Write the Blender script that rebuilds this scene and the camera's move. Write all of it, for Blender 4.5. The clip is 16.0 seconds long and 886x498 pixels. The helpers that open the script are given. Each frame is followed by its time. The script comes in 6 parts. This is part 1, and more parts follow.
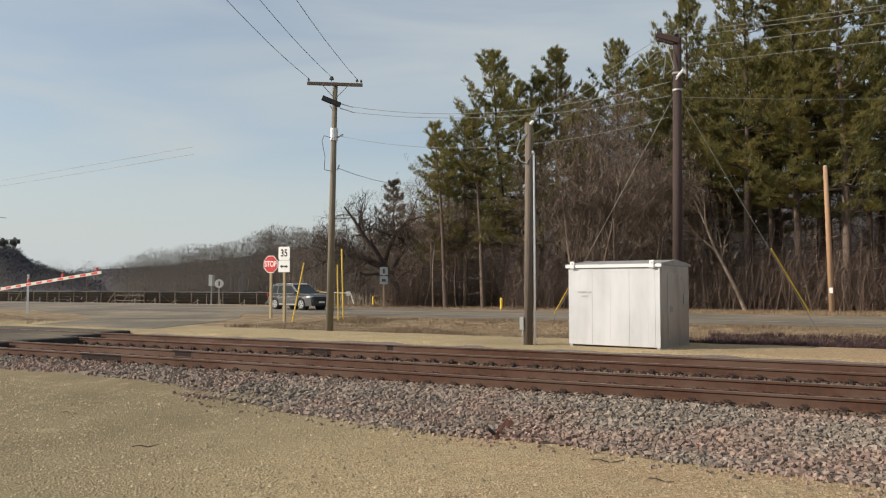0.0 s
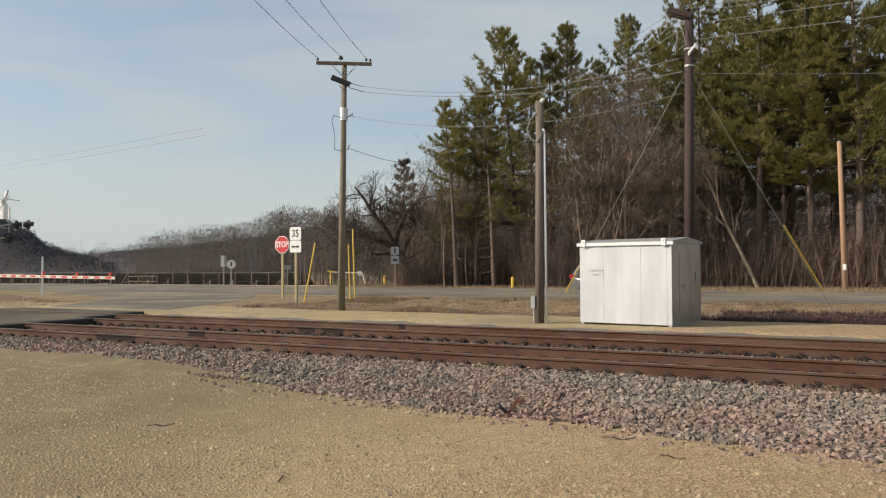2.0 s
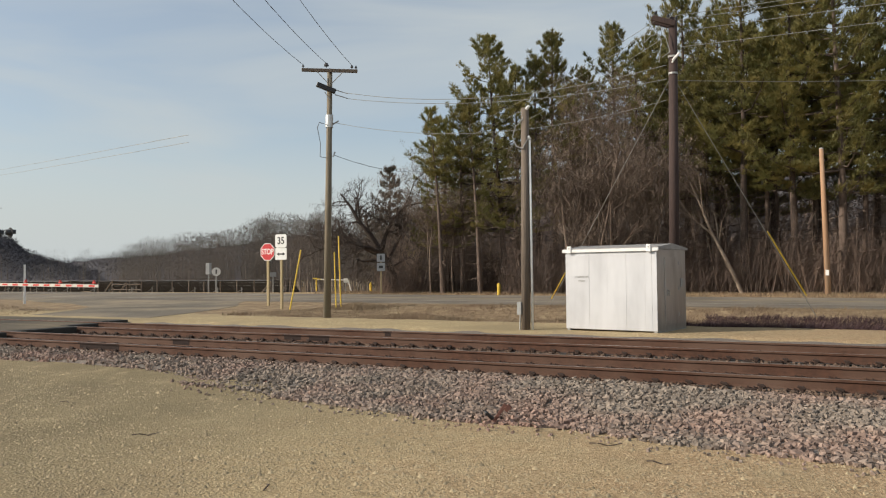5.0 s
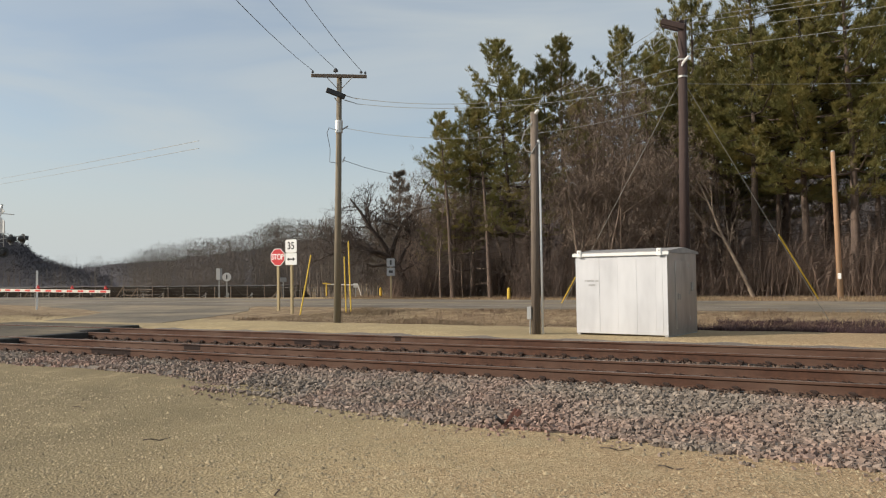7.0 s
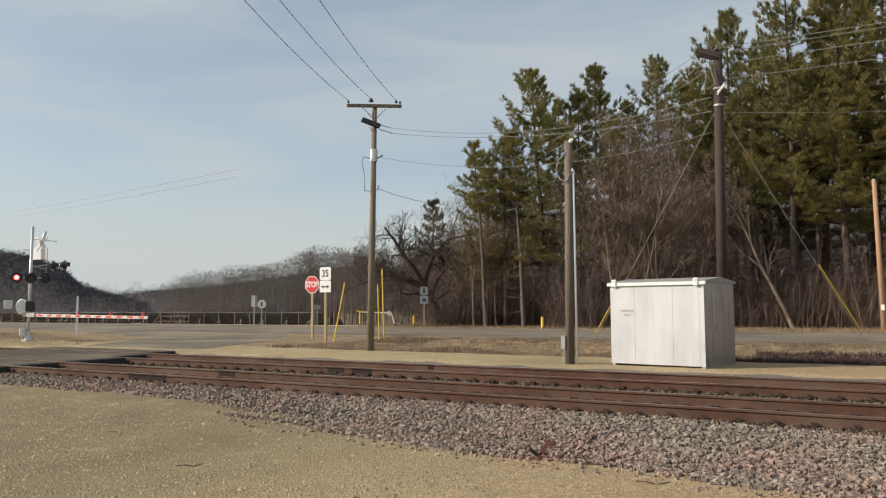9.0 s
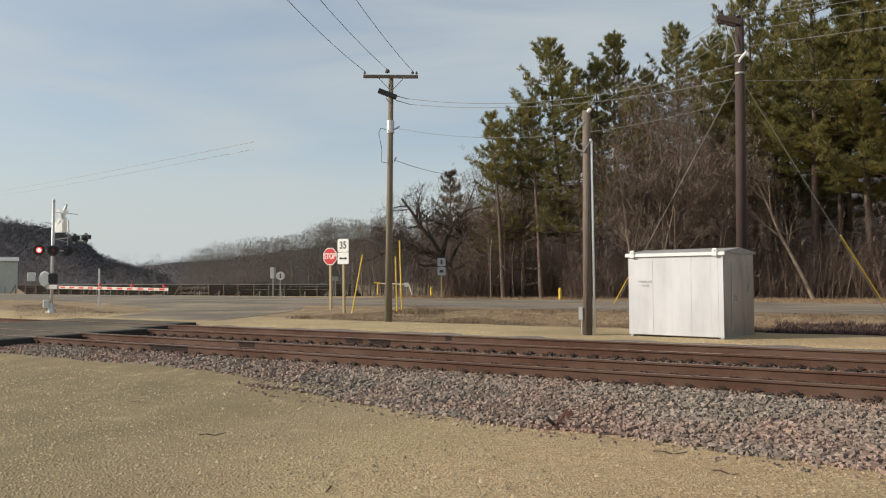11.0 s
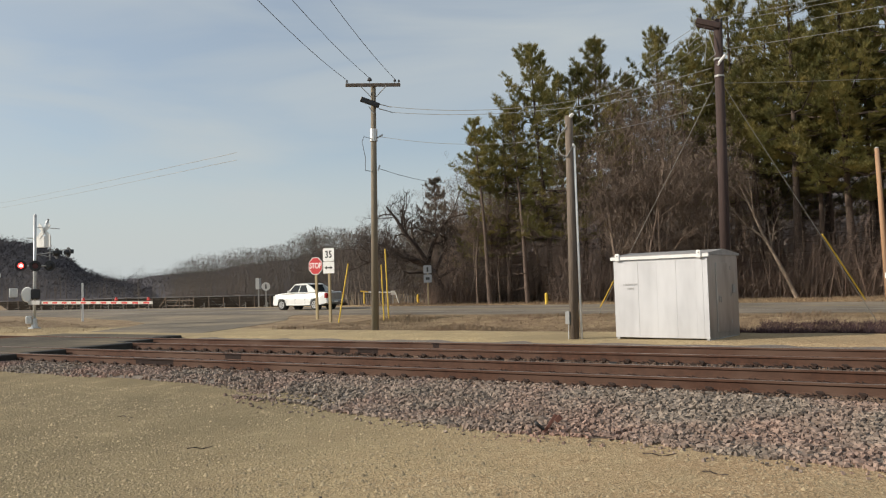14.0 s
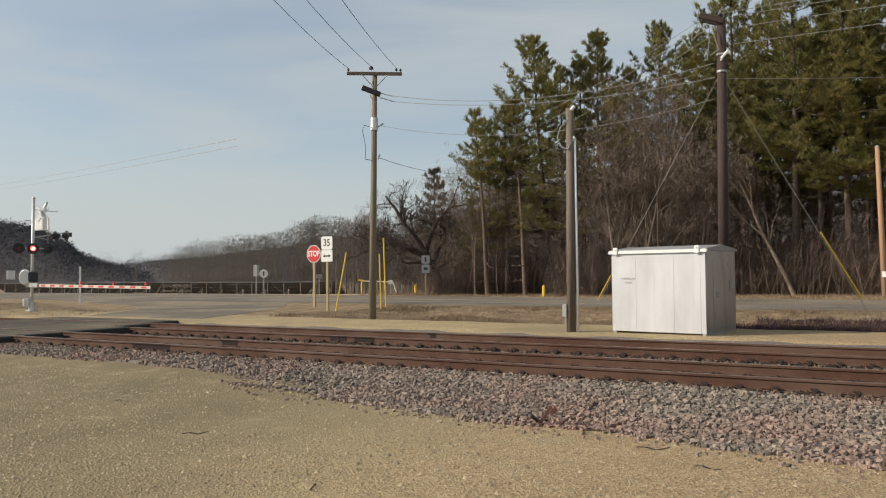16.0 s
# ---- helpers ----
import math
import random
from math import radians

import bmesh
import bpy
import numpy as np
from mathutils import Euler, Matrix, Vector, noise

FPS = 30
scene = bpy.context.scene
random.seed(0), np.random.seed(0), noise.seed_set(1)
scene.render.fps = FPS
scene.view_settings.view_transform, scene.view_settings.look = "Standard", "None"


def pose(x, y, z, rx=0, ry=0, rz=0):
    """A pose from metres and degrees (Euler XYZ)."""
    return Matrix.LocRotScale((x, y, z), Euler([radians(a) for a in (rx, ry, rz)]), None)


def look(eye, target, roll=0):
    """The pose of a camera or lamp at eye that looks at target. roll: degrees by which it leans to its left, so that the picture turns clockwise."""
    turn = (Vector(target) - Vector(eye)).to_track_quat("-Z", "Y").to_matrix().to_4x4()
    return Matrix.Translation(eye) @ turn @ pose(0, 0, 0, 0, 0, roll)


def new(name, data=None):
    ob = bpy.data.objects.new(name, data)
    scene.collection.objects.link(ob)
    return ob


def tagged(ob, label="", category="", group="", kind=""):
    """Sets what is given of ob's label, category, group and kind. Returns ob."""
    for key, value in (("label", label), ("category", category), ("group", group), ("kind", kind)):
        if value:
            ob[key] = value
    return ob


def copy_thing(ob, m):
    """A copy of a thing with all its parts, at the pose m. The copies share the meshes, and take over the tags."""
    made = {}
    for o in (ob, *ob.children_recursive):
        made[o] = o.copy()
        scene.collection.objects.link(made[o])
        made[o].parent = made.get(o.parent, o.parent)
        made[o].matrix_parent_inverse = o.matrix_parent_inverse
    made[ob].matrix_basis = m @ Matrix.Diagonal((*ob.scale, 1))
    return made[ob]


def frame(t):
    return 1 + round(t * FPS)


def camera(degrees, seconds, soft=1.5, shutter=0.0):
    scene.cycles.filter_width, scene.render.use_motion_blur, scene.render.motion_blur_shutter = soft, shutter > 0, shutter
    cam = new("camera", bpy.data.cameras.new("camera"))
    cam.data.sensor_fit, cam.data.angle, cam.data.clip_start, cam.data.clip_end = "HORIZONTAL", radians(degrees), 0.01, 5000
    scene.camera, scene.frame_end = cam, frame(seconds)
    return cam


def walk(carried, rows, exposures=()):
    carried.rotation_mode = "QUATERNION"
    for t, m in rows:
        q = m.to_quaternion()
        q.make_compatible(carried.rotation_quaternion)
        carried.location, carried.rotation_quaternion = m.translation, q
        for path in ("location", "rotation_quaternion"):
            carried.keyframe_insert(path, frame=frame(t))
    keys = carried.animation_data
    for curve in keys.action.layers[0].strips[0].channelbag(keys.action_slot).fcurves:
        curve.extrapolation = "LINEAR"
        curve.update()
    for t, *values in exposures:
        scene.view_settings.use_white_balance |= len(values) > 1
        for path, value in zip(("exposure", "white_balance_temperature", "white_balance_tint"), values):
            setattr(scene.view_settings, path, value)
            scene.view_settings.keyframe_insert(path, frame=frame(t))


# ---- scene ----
# The world: x runs along the railway, y away from the camera, z up; the camera's gravel lot lies at z = 0.
cam = camera(58.5, 16.0, soft=1.15)


def aim(yaw, pitch, roll):
    """The camera's pose at its one standing place."""
    return pose(0, 0, 2.2, 0, 0, yaw) @ pose(0, 0, 0, 90 + pitch) @ pose(0, 0, 0, 0, 0, roll)


PATH = [
    (0.0, 28.6, 2.74, 0.0), (0.5, 28.006, 2.582, 0.269), (1.0, 28.601, 1.618, -0.07), (1.5, 29.234, 1.158, -0.363),
    (2.0, 29.393, 1.241, -0.38), (2.5, 29.529, 1.239, -0.347), (3.0, 29.443, 1.357, -0.469), (3.5, 28.66, 1.832, -0.542),
    (4.0, 28.595, 1.646, -0.53), (6.5, 28.027, 1.92, -0.637), (7.0, 29.08, 2.067, -0.753), (7.5, 29.483, 2.571, -0.455),
    (8.0, 30.716, 1.449, 0.1), (8.5, 30.173, 1.868, -0.553), (9.0, 31.486, 4.144, -0.342), (9.5, 31.656, 2.267, -0.745),
    (9.7, 32.288, 1.841, -0.06), (11.8, 32.972, 2.199, -0.683), (12.0, 32.827, 1.88, -0.851), (12.5, 32.703, 2.117, -0.981),
    (13.0, 32.252, 1.96, -1.132), (13.5, 31.768, 2.51, -1.337), (14.0, 31.706, 2.577, -1.676), (14.5, 31.729, 2.913, -1.376),
    (15.0, 31.377, 2.818, -1.502), (15.5, 30.849, 2.339, -1.265), (16.0, 31.605, 1.883, -0.587)]
walk(cam, [(t, aim(y, p, r)) for t, y, p, r in PATH], [(0.0, 0.0), (7.0, 0.0), (9.5, 0.0), (12.0, -0.03), (13.0, -0.05), (16.0, -0.07)])

# ---- light: a low, slightly hazy spring sun from behind the camera and to its left ----
SUN_FROM = Vector((-0.70, -0.54, 0.46)).normalized()
world = bpy.data.worlds.new("sky")
scene.world = world
world.use_nodes = True
wn, wl = world.node_tree.nodes, world.node_tree.links
wn.clear()
w_out = wn.new("ShaderNodeOutputWorld")
w_bg = wn.new("ShaderNodeBackground")
w_sky = wn.new("ShaderNodeTexSky")
w_sky.sky_type = "NISHITA"
w_sky.sun_disc = False
w_sky.sun_elevation = math.asin(SUN_FROM.z)
w_sky.sun_rotation = math.atan2(SUN_FROM.x, SUN_FROM.y)
w_sky.air_density, w_sky.dust_density, w_sky.ozone_density = 1.0, 1.0, 1.2
w_tc = wn.new("ShaderNodeTexCoord")
w_map = wn.new("ShaderNodeMapping")
w_map.inputs["Scale"].default_value = (1.1, 1.6, 7.0)
w_map.inputs["Rotation"].default_value = (0.12, -0.10, 0.4)
w_n = wn.new("ShaderNodeTexNoise")
w_n.inputs["Scale"].default_value, w_n.inputs["Detail"].default_value = 1.5, 5.0
w_n.inputs["Roughness"].default_value, w_n.inputs["Distortion"].default_value = 0.5, 0.5
w_ramp = wn.new("ShaderNodeValToRGB")
w_ramp.color_ramp.elements[0].position, w_ramp.color_ramp.elements[1].position = 0.36, 0.68
w_ramp.color_ramp.elements[0].color, w_ramp.color_ramp.elements[1].color = (0.40, 0.40, 0.40, 1), (0.88, 0.88, 0.88, 1)
w_mix = wn.new("ShaderNodeMixRGB")
w_mix.inputs[2].default_value = (4.2, 4.5, 4.5, 1)
wl.new(w_tc.outputs["Generated"], w_map.inputs["Vector"])
wl.new(w_map.outputs["Vector"], w_n.inputs["Vector"])
wl.new(w_n.outputs["Fac"], w_ramp.inputs["Fac"])
w_sep = wn.new("ShaderNodeSeparateXYZ")      # thin haze thickens towards the horizon
w_low = wn.new("ShaderNodeMapRange")
w_low.interpolation_type = "SMOOTHSTEP"
w_low.inputs["From Min"].default_value, w_low.inputs["From Max"].default_value = 0.30, 0.0
w_max = wn.new("ShaderNodeMath")
w_max.operation = "MAXIMUM"
wl.new(w_tc.outputs["Generated"], w_sep.inputs[0])
wl.new(w_sep.outputs["Z"], w_low.inputs["Value"])
wl.new(w_ramp.outputs["Color"], w_max.inputs[0])
wl.new(w_low.outputs["Result"], w_max.inputs[1])
wl.new(w_max.outputs[0], w_mix.inputs[0])
wl.new(w_sky.outputs["Color"], w_mix.inputs[1])
wl.new(w_mix.outputs["Color"], w_bg.inputs["Color"])
wl.new(w_bg.outputs["Background"], w_out.inputs["Surface"])
w_bg.inputs["Strength"].default_value = 0.135
sun = new("sun", bpy.data.lights.new("sun", "SUN"))
sun.data.energy, sun.data.angle, sun.data.color = 5.0, radians(1.2), (1.0, 0.90, 0.76)
sun.matrix_basis = look(SUN_FROM * 50, (0, 0, 0))


# ---- materials ----
def mat(name, a, b=None, scale=6.0, rough=0.8, metal=0.0, bump=0.0, bscale=None, c=None, cscale=0.6, stretch=(1, 1, 1), spread=0.0,
        glow=None, island=0.0, spec=0.5, thin=0.0):
    """A procedural surface: a fine mix of colours a and b, a coarse mix towards c, bump, and a spread of value from object to object."""
    m = bpy.data.materials.new(name)
    m.use_nodes = True
    n, l = m.node_tree.nodes, m.node_tree.links
    bs = n["Principled BSDF"]
    bs.inputs["Roughness"].default_value, bs.inputs["Metallic"].default_value = rough, metal
    bs.inputs["Specular IOR Level"].default_value = spec
    tc = n.new("ShaderNodeTexCoord")
    mp = n.new("ShaderNodeMapping")
    mp.inputs["Scale"].default_value = stretch
    l.new(tc.outputs["Object"], mp.inputs["Vector"])

    def grain(s, lo, hi, detail=6.0):
        t = n.new("ShaderNodeTexNoise")
        t.inputs["Scale"].default_value, t.inputs["Detail"].default_value, t.inputs["Roughness"].default_value = s, detail, 0.6
        l.new(mp.outputs["Vector"], t.inputs["Vector"])
        r = n.new("ShaderNodeMapRange")
        r.inputs["From Min"].default_value, r.inputs["From Max"].default_value = lo, hi
        l.new(t.outputs["Fac"], r.inputs["Value"])
        return r.outputs["Result"], t.outputs["Fac"]

    def mixed(fac, one, two):
        x = n.new("ShaderNodeMixRGB")
        l.new(fac, x.inputs[0])
        for k, v in ((1, one), (2, two)):
            if isinstance(v, tuple):
                x.inputs[k].default_value = (*v, 1)
            else:
                l.new(v, x.inputs[k])
        return x.outputs["Color"]

    fac, raw = grain(scale, 0.32, 0.68)
    col = mixed(fac, a, b or tuple(0.8 * v for v in a))
    if c:
        coarse, _ = grain(cscale, 0.42, 0.66, 3.0)
        col = mixed(coarse, col, c)
    if spread or island:
        hs = n.new("ShaderNodeHueSaturation")
        if island:
            g = n.new("ShaderNodeNewGeometry")
            src, amount = g.outputs["Random Per Island"], island
        else:
            g = n.new("ShaderNodeObjectInfo")
            src, amount = g.outputs["Random"], spread
        r = n.new("ShaderNodeMapRange")
        r.inputs["To Min"].default_value, r.inputs["To Max"].default_value = 1 - amount, 1 + amount
        l.new(src, r.inputs["Value"])
        l.new(r.outputs["Result"], hs.inputs["Value"])
        l.new(col, hs.inputs["Color"])
        col = hs.outputs["Color"]
    l.new(col, bs.inputs["Base Color"])
    if bump:
        f2 = grain(bscale, 0, 1)[1] if bscale else raw
        bp = n.new("ShaderNodeBump")
        bp.inputs["Strength"].default_value, bp.inputs["Distance"].default_value = bump, 0.03
        l.new(f2, bp.inputs["Height"])
        l.new(bp.outputs["Normal"], bs.inputs["Normal"])
    if thin:      # leaves and needles let part of the light through
        tr = n.new("ShaderNodeBsdfTranslucent")
        l.new(col, tr.inputs["Color"])
        mx = n.new("ShaderNodeMixShader")
        mx.inputs[0].default_value = thin
        l.new(bs.outputs["BSDF"], mx.inputs[1])
        l.new(tr.outputs["BSDF"], mx.inputs[2])
        l.new(mx.outputs["Shader"], n["Material Output"].inputs["Surface"])
    if glow:
        bs.inputs["Emission Color"].default_value = (*glow[:3], 1)
        bs.inputs["Emission Strength"].default_value = glow[3]
    return m


M_RAIL = mat("rusty_rail", (0.105, 0.051, 0.033), (0.064, 0.033, 0.023), 9, 0.85, 0.1, 0.15, 40, c=(0.122, 0.074, 0.054), cscale=0.5, spec=0.3)
M_RAIL_TOP = mat("worn_rail_head", (0.36, 0.30, 0.26), (0.26, 0.20, 0.17), 12, 0.45, 0.6)
M_TIE = mat("creosoted_tie", (0.085, 0.06, 0.045), (0.04, 0.03, 0.025), 8, 0.9, 0, 0.4, spread=0.3)
M_CLIP = mat("rusty_fastening", (0.055, 0.030, 0.022), (0.03, 0.019, 0.015), 20, 0.85, 0.2)
M_STONE = mat("ballast_stone", (0.262, 0.216, 0.176), (0.170, 0.139, 0.114), 3, 0.95, c=(0.262, 0.172, 0.138), cscale=0.35, island=0.42)
M_BALLAST = mat("ballast_bed", (0.20, 0.17, 0.14), (0.10, 0.085, 0.08), 14, 0.95, 0, 0.9, 16)
M_ASPHALT = mat("worn_asphalt", (0.102, 0.090, 0.074), (0.068, 0.061, 0.052), 2.2, 0.95, 0, 0.45, 60, c=(0.165, 0.138, 0.102), cscale=0.18, spec=0.12)
M_HIGHWAY = mat("bleached_asphalt", (0.172, 0.150, 0.125), (0.125, 0.110, 0.093), 2.5, 0.95, 0, 0.4, 60, c=(0.235, 0.20, 0.16), cscale=0.15, spec=0.12)
M_SIDE = mat("pale_patched_asphalt", (0.190, 0.166, 0.134), (0.135, 0.120, 0.099), 2.2, 0.95, 0, 0.45, 60, c=(0.27, 0.222, 0.160), cscale=0.22, spec=0.12)
M_LINE = mat("road_paint", (0.36, 0.33, 0.28), (0.25, 0.225, 0.19), 3, 0.8)
M_LINE_YELLOW = mat("faded_yellow_paint", (0.30, 0.23, 0.11), (0.22, 0.18, 0.11), 3, 0.8)
M_GREASE = mat("old_grease", (0.050, 0.036, 0.033), (0.030, 0.023, 0.021), 20, 0.95, spec=0.1)
M_RUBBER = mat("rubber_panel", (0.024, 0.021, 0.018), (0.042, 0.037, 0.031), 6, 0.85)
# hut aluminium in two tones: sunlit front and shaded end wall put into colour
M_ALU_LIT = mat("sunlit_aluminium", (0.56, 0.562, 0.58), (0.50, 0.502, 0.52), 3.0, 0.42, 0.3, c=(0.63, 0.632, 0.65), cscale=1.2, stretch=(1, 1, 0.3))
M_ALU_SHADE = mat("shaded_bare_aluminium", (0.42, 0.395, 0.375), (0.35, 0.33, 0.315), 3.0, 0.34, 0.9, c=(0.55, 0.53, 0.51), cscale=1.2, stretch=(1, 1, 0.3))
M_ALU_ROOF = mat("weathered_roof_sheet", (0.36, 0.34, 0.33), (0.27, 0.26, 0.25), 4, 0.6, 0.3)
M_WHITE = mat("white_paint", (0.80, 0.80, 0.78), (0.70, 0.70, 0.68), 5, 0.5)
M_GREY = mat("grey_steel", (0.42, 0.42, 0.41), (0.33, 0.33, 0.32), 8, 0.5, 0.5)
M_SILVER = mat("silver_mast_paint", (0.66, 0.67, 0.67), (0.52, 0.53, 0.53), 8, 0.45, 0.4)
M_BLACK = mat("black_enamel", (0.018, 0.018, 0.02), (0.03, 0.03, 0.032), 8, 0.5)
M_POLE_OLD = mat("weathered_pole", (0.25, 0.205, 0.15), (0.15, 0.12, 0.085), 9, 0.9, 0, 0.5, c=(0.17, 0.155, 0.115), cscale=0.8, stretch=(4, 4, 0.25))
M_POLE_GREY = mat("grey_pole", (0.20, 0.16, 0.125), (0.11, 0.085, 0.068), 9, 0.9, 0, 0.6, stretch=(5, 5, 0.2))
M_POLE_DARK = mat("dark_pole", (0.060, 0.036, 0.031), (0.036, 0.023, 0.021), 9, 0.85, 0, 0.4, stretch=(4, 4, 0.2))
M_POLE_NEW = mat("new_pole", (0.42, 0.24, 0.13), (0.30, 0.165, 0.09), 7, 0.85, 0, 0.3, c=(0.40, 0.30, 0.22), cscale=0.3, stretch=(4, 4, 0.2))
M_POST = mat("sign_post_wood", (0.42, 0.34, 0.20), (0.30, 0.235, 0.135), 8, 0.9, 0, 0.3, stretch=(4, 4, 0.3))
M_YELLOW = mat("yellow_plastic", (0.72, 0.50, 0.06), (0.62, 0.42, 0.05), 4, 0.6)
M_RED = mat("red_sign_sheet", (0.55, 0.025, 0.03), (0.48, 0.02, 0.025), 5, 0.5)
M_SIGN = mat("white_sign_sheet", (0.82, 0.82, 0.80), (0.74, 0.74, 0.72), 4, 0.5)
M_SIGN_BACK = mat("bare_sign_back", (0.36, 0.37, 0.38), (0.28, 0.29, 0.30), 6, 0.5, 0.5)
M_INK = mat("sign_ink", (0.03, 0.03, 0.032), (0.05, 0.05, 0.05), 6, 0.6)
M_STENCIL = mat("faded_stencil", (0.36, 0.35, 0.35), (0.5, 0.5, 0.5), 25, 0.7)
M_WIRE = mat("weathered_wire", (0.34, 0.34, 0.32), (0.25, 0.25, 0.24), 2, 0.6, 0.2)
M_CABLE = mat("dark_cable", (0.05, 0.05, 0.05), (0.08, 0.08, 0.08), 3, 0.7)
M_GATE_RED = mat("gate_red_band", (0.62, 0.05, 0.04), (0.5, 0.04, 0.03), 4, 0.5)
M_LENS = mat("unlit_red_lens", (0.10, 0.008, 0.008), (0.07, 0.005, 0.005), 5, 0.25)
M_LIT = mat("lit_red_lens", (0.6, 0.02, 0.02), (0.6, 0.02, 0.02), 5, 0.4, glow=(1.0, 0.05, 0.04, 7.0))
M_LIT_CORE = mat("lamp_filament_glow", (0.9, 0.4, 0.35), (0.9, 0.4, 0.35), 5, 0.4, glow=(1.0, 0.62, 0.55, 9.0))
M_BARK_PINE = mat("pine_bark", (0.135, 0.098, 0.078), (0.070, 0.051, 0.042), 5, 0.95, 0, 0.6, stretch=(2, 2, 0.5), spread=0.35)
M_NEEDLE = mat("pine_needles", (0.235, 0.220, 0.078), (0.150, 0.155, 0.062), 0.9, 0.6, c=(0.32, 0.265, 0.095), cscale=0.5, spread=0.18, thin=0.5)
M_SPRUCE = mat("spruce_needles", (0.165, 0.135, 0.105), (0.105, 0.092, 0.072), 1.2, 0.8, spread=0.2, thin=0.4)
M_BARK = mat("bare_bark", (0.25, 0.188, 0.146), (0.145, 0.110, 0.086), 3, 0.95, stretch=(2, 2, 0.6), spread=0.35)
M_BARK_DARK = mat("oak_bark", (0.085, 0.062, 0.05), (0.045, 0.035, 0.03), 3, 0.95)
M_BRUSH = mat("brush_twigs", (0.265, 0.192, 0.154), (0.160, 0.117, 0.096), 0.6, 0.95, c=(0.10, 0.08, 0.072), cscale=0.15)
M_WOODS = mat("far_bare_woods", (0.19, 0.158, 0.138), (0.125, 0.106, 0.095), 0.12, 1.0, c=(0.135, 0.127, 0.108), cscale=0.03, spec=0.0)
M_HILL = mat("wooded_slope", (0.160, 0.147, 0.150), (0.103, 0.098, 0.106), 0.05, 1.0, c=(0.112, 0.108, 0.120), cscale=0.02, spec=0.0)
M_GRASS = mat("dry_grass", (0.30, 0.222, 0.138), (0.185, 0.138, 0.092), 0.8, 0.95, c=(0.19, 0.128, 0.086), cscale=0.25)
M_PEBBLE = mat("loose_pebble", (0.37, 0.295, 0.185), (0.26, 0.205, 0.128), 4, 0.95, island=0.4)
M_PANEL = mat("solar_panel_back", (0.03, 0.032, 0.038), (0.045, 0.045, 0.05), 3, 0.6)
M_GLASS = mat("dark_car_glass", (0.02, 0.024, 0.028), (0.03, 0.034, 0.038), 1, 0.10, spec=0.22)
M_CAR_GREY = mat("grey_metallic_paint", (0.155, 0.150, 0.150), (0.130, 0.127, 0.127), 3, 0.25, 0.6)
M_CAR_WHITE = mat("white_car_paint", (0.78, 0.78, 0.76), (0.74, 0.74, 0.72), 3, 0.3)
M_TYRE = mat("tyre_rubber", (0.02, 0.02, 0.02), (0.03, 0.03, 0.03), 10, 0.9)
M_RIM = mat("alloy_rim", (0.62, 0.63, 0.64), (0.5, 0.5, 0.51), 6, 0.3, 0.7)
M_TRIM = mat("black_car_trim", (0.022, 0.022, 0.024), (0.03, 0.03, 0.03), 5, 0.6)
M_LAMP = mat("clear_headlamp", (0.7, 0.72, 0.74), (0.6, 0.62, 0.64), 4, 0.15)
M_TAIL = mat("red_tail_lamp", (0.32, 0.015, 0.015), (0.25, 0.01, 0.01), 4, 0.25)
M_HOUSE = mat("pale_siding", (0.62, 0.58, 0.50), (0.52, 0.48, 0.42), 1.5, 0.8)


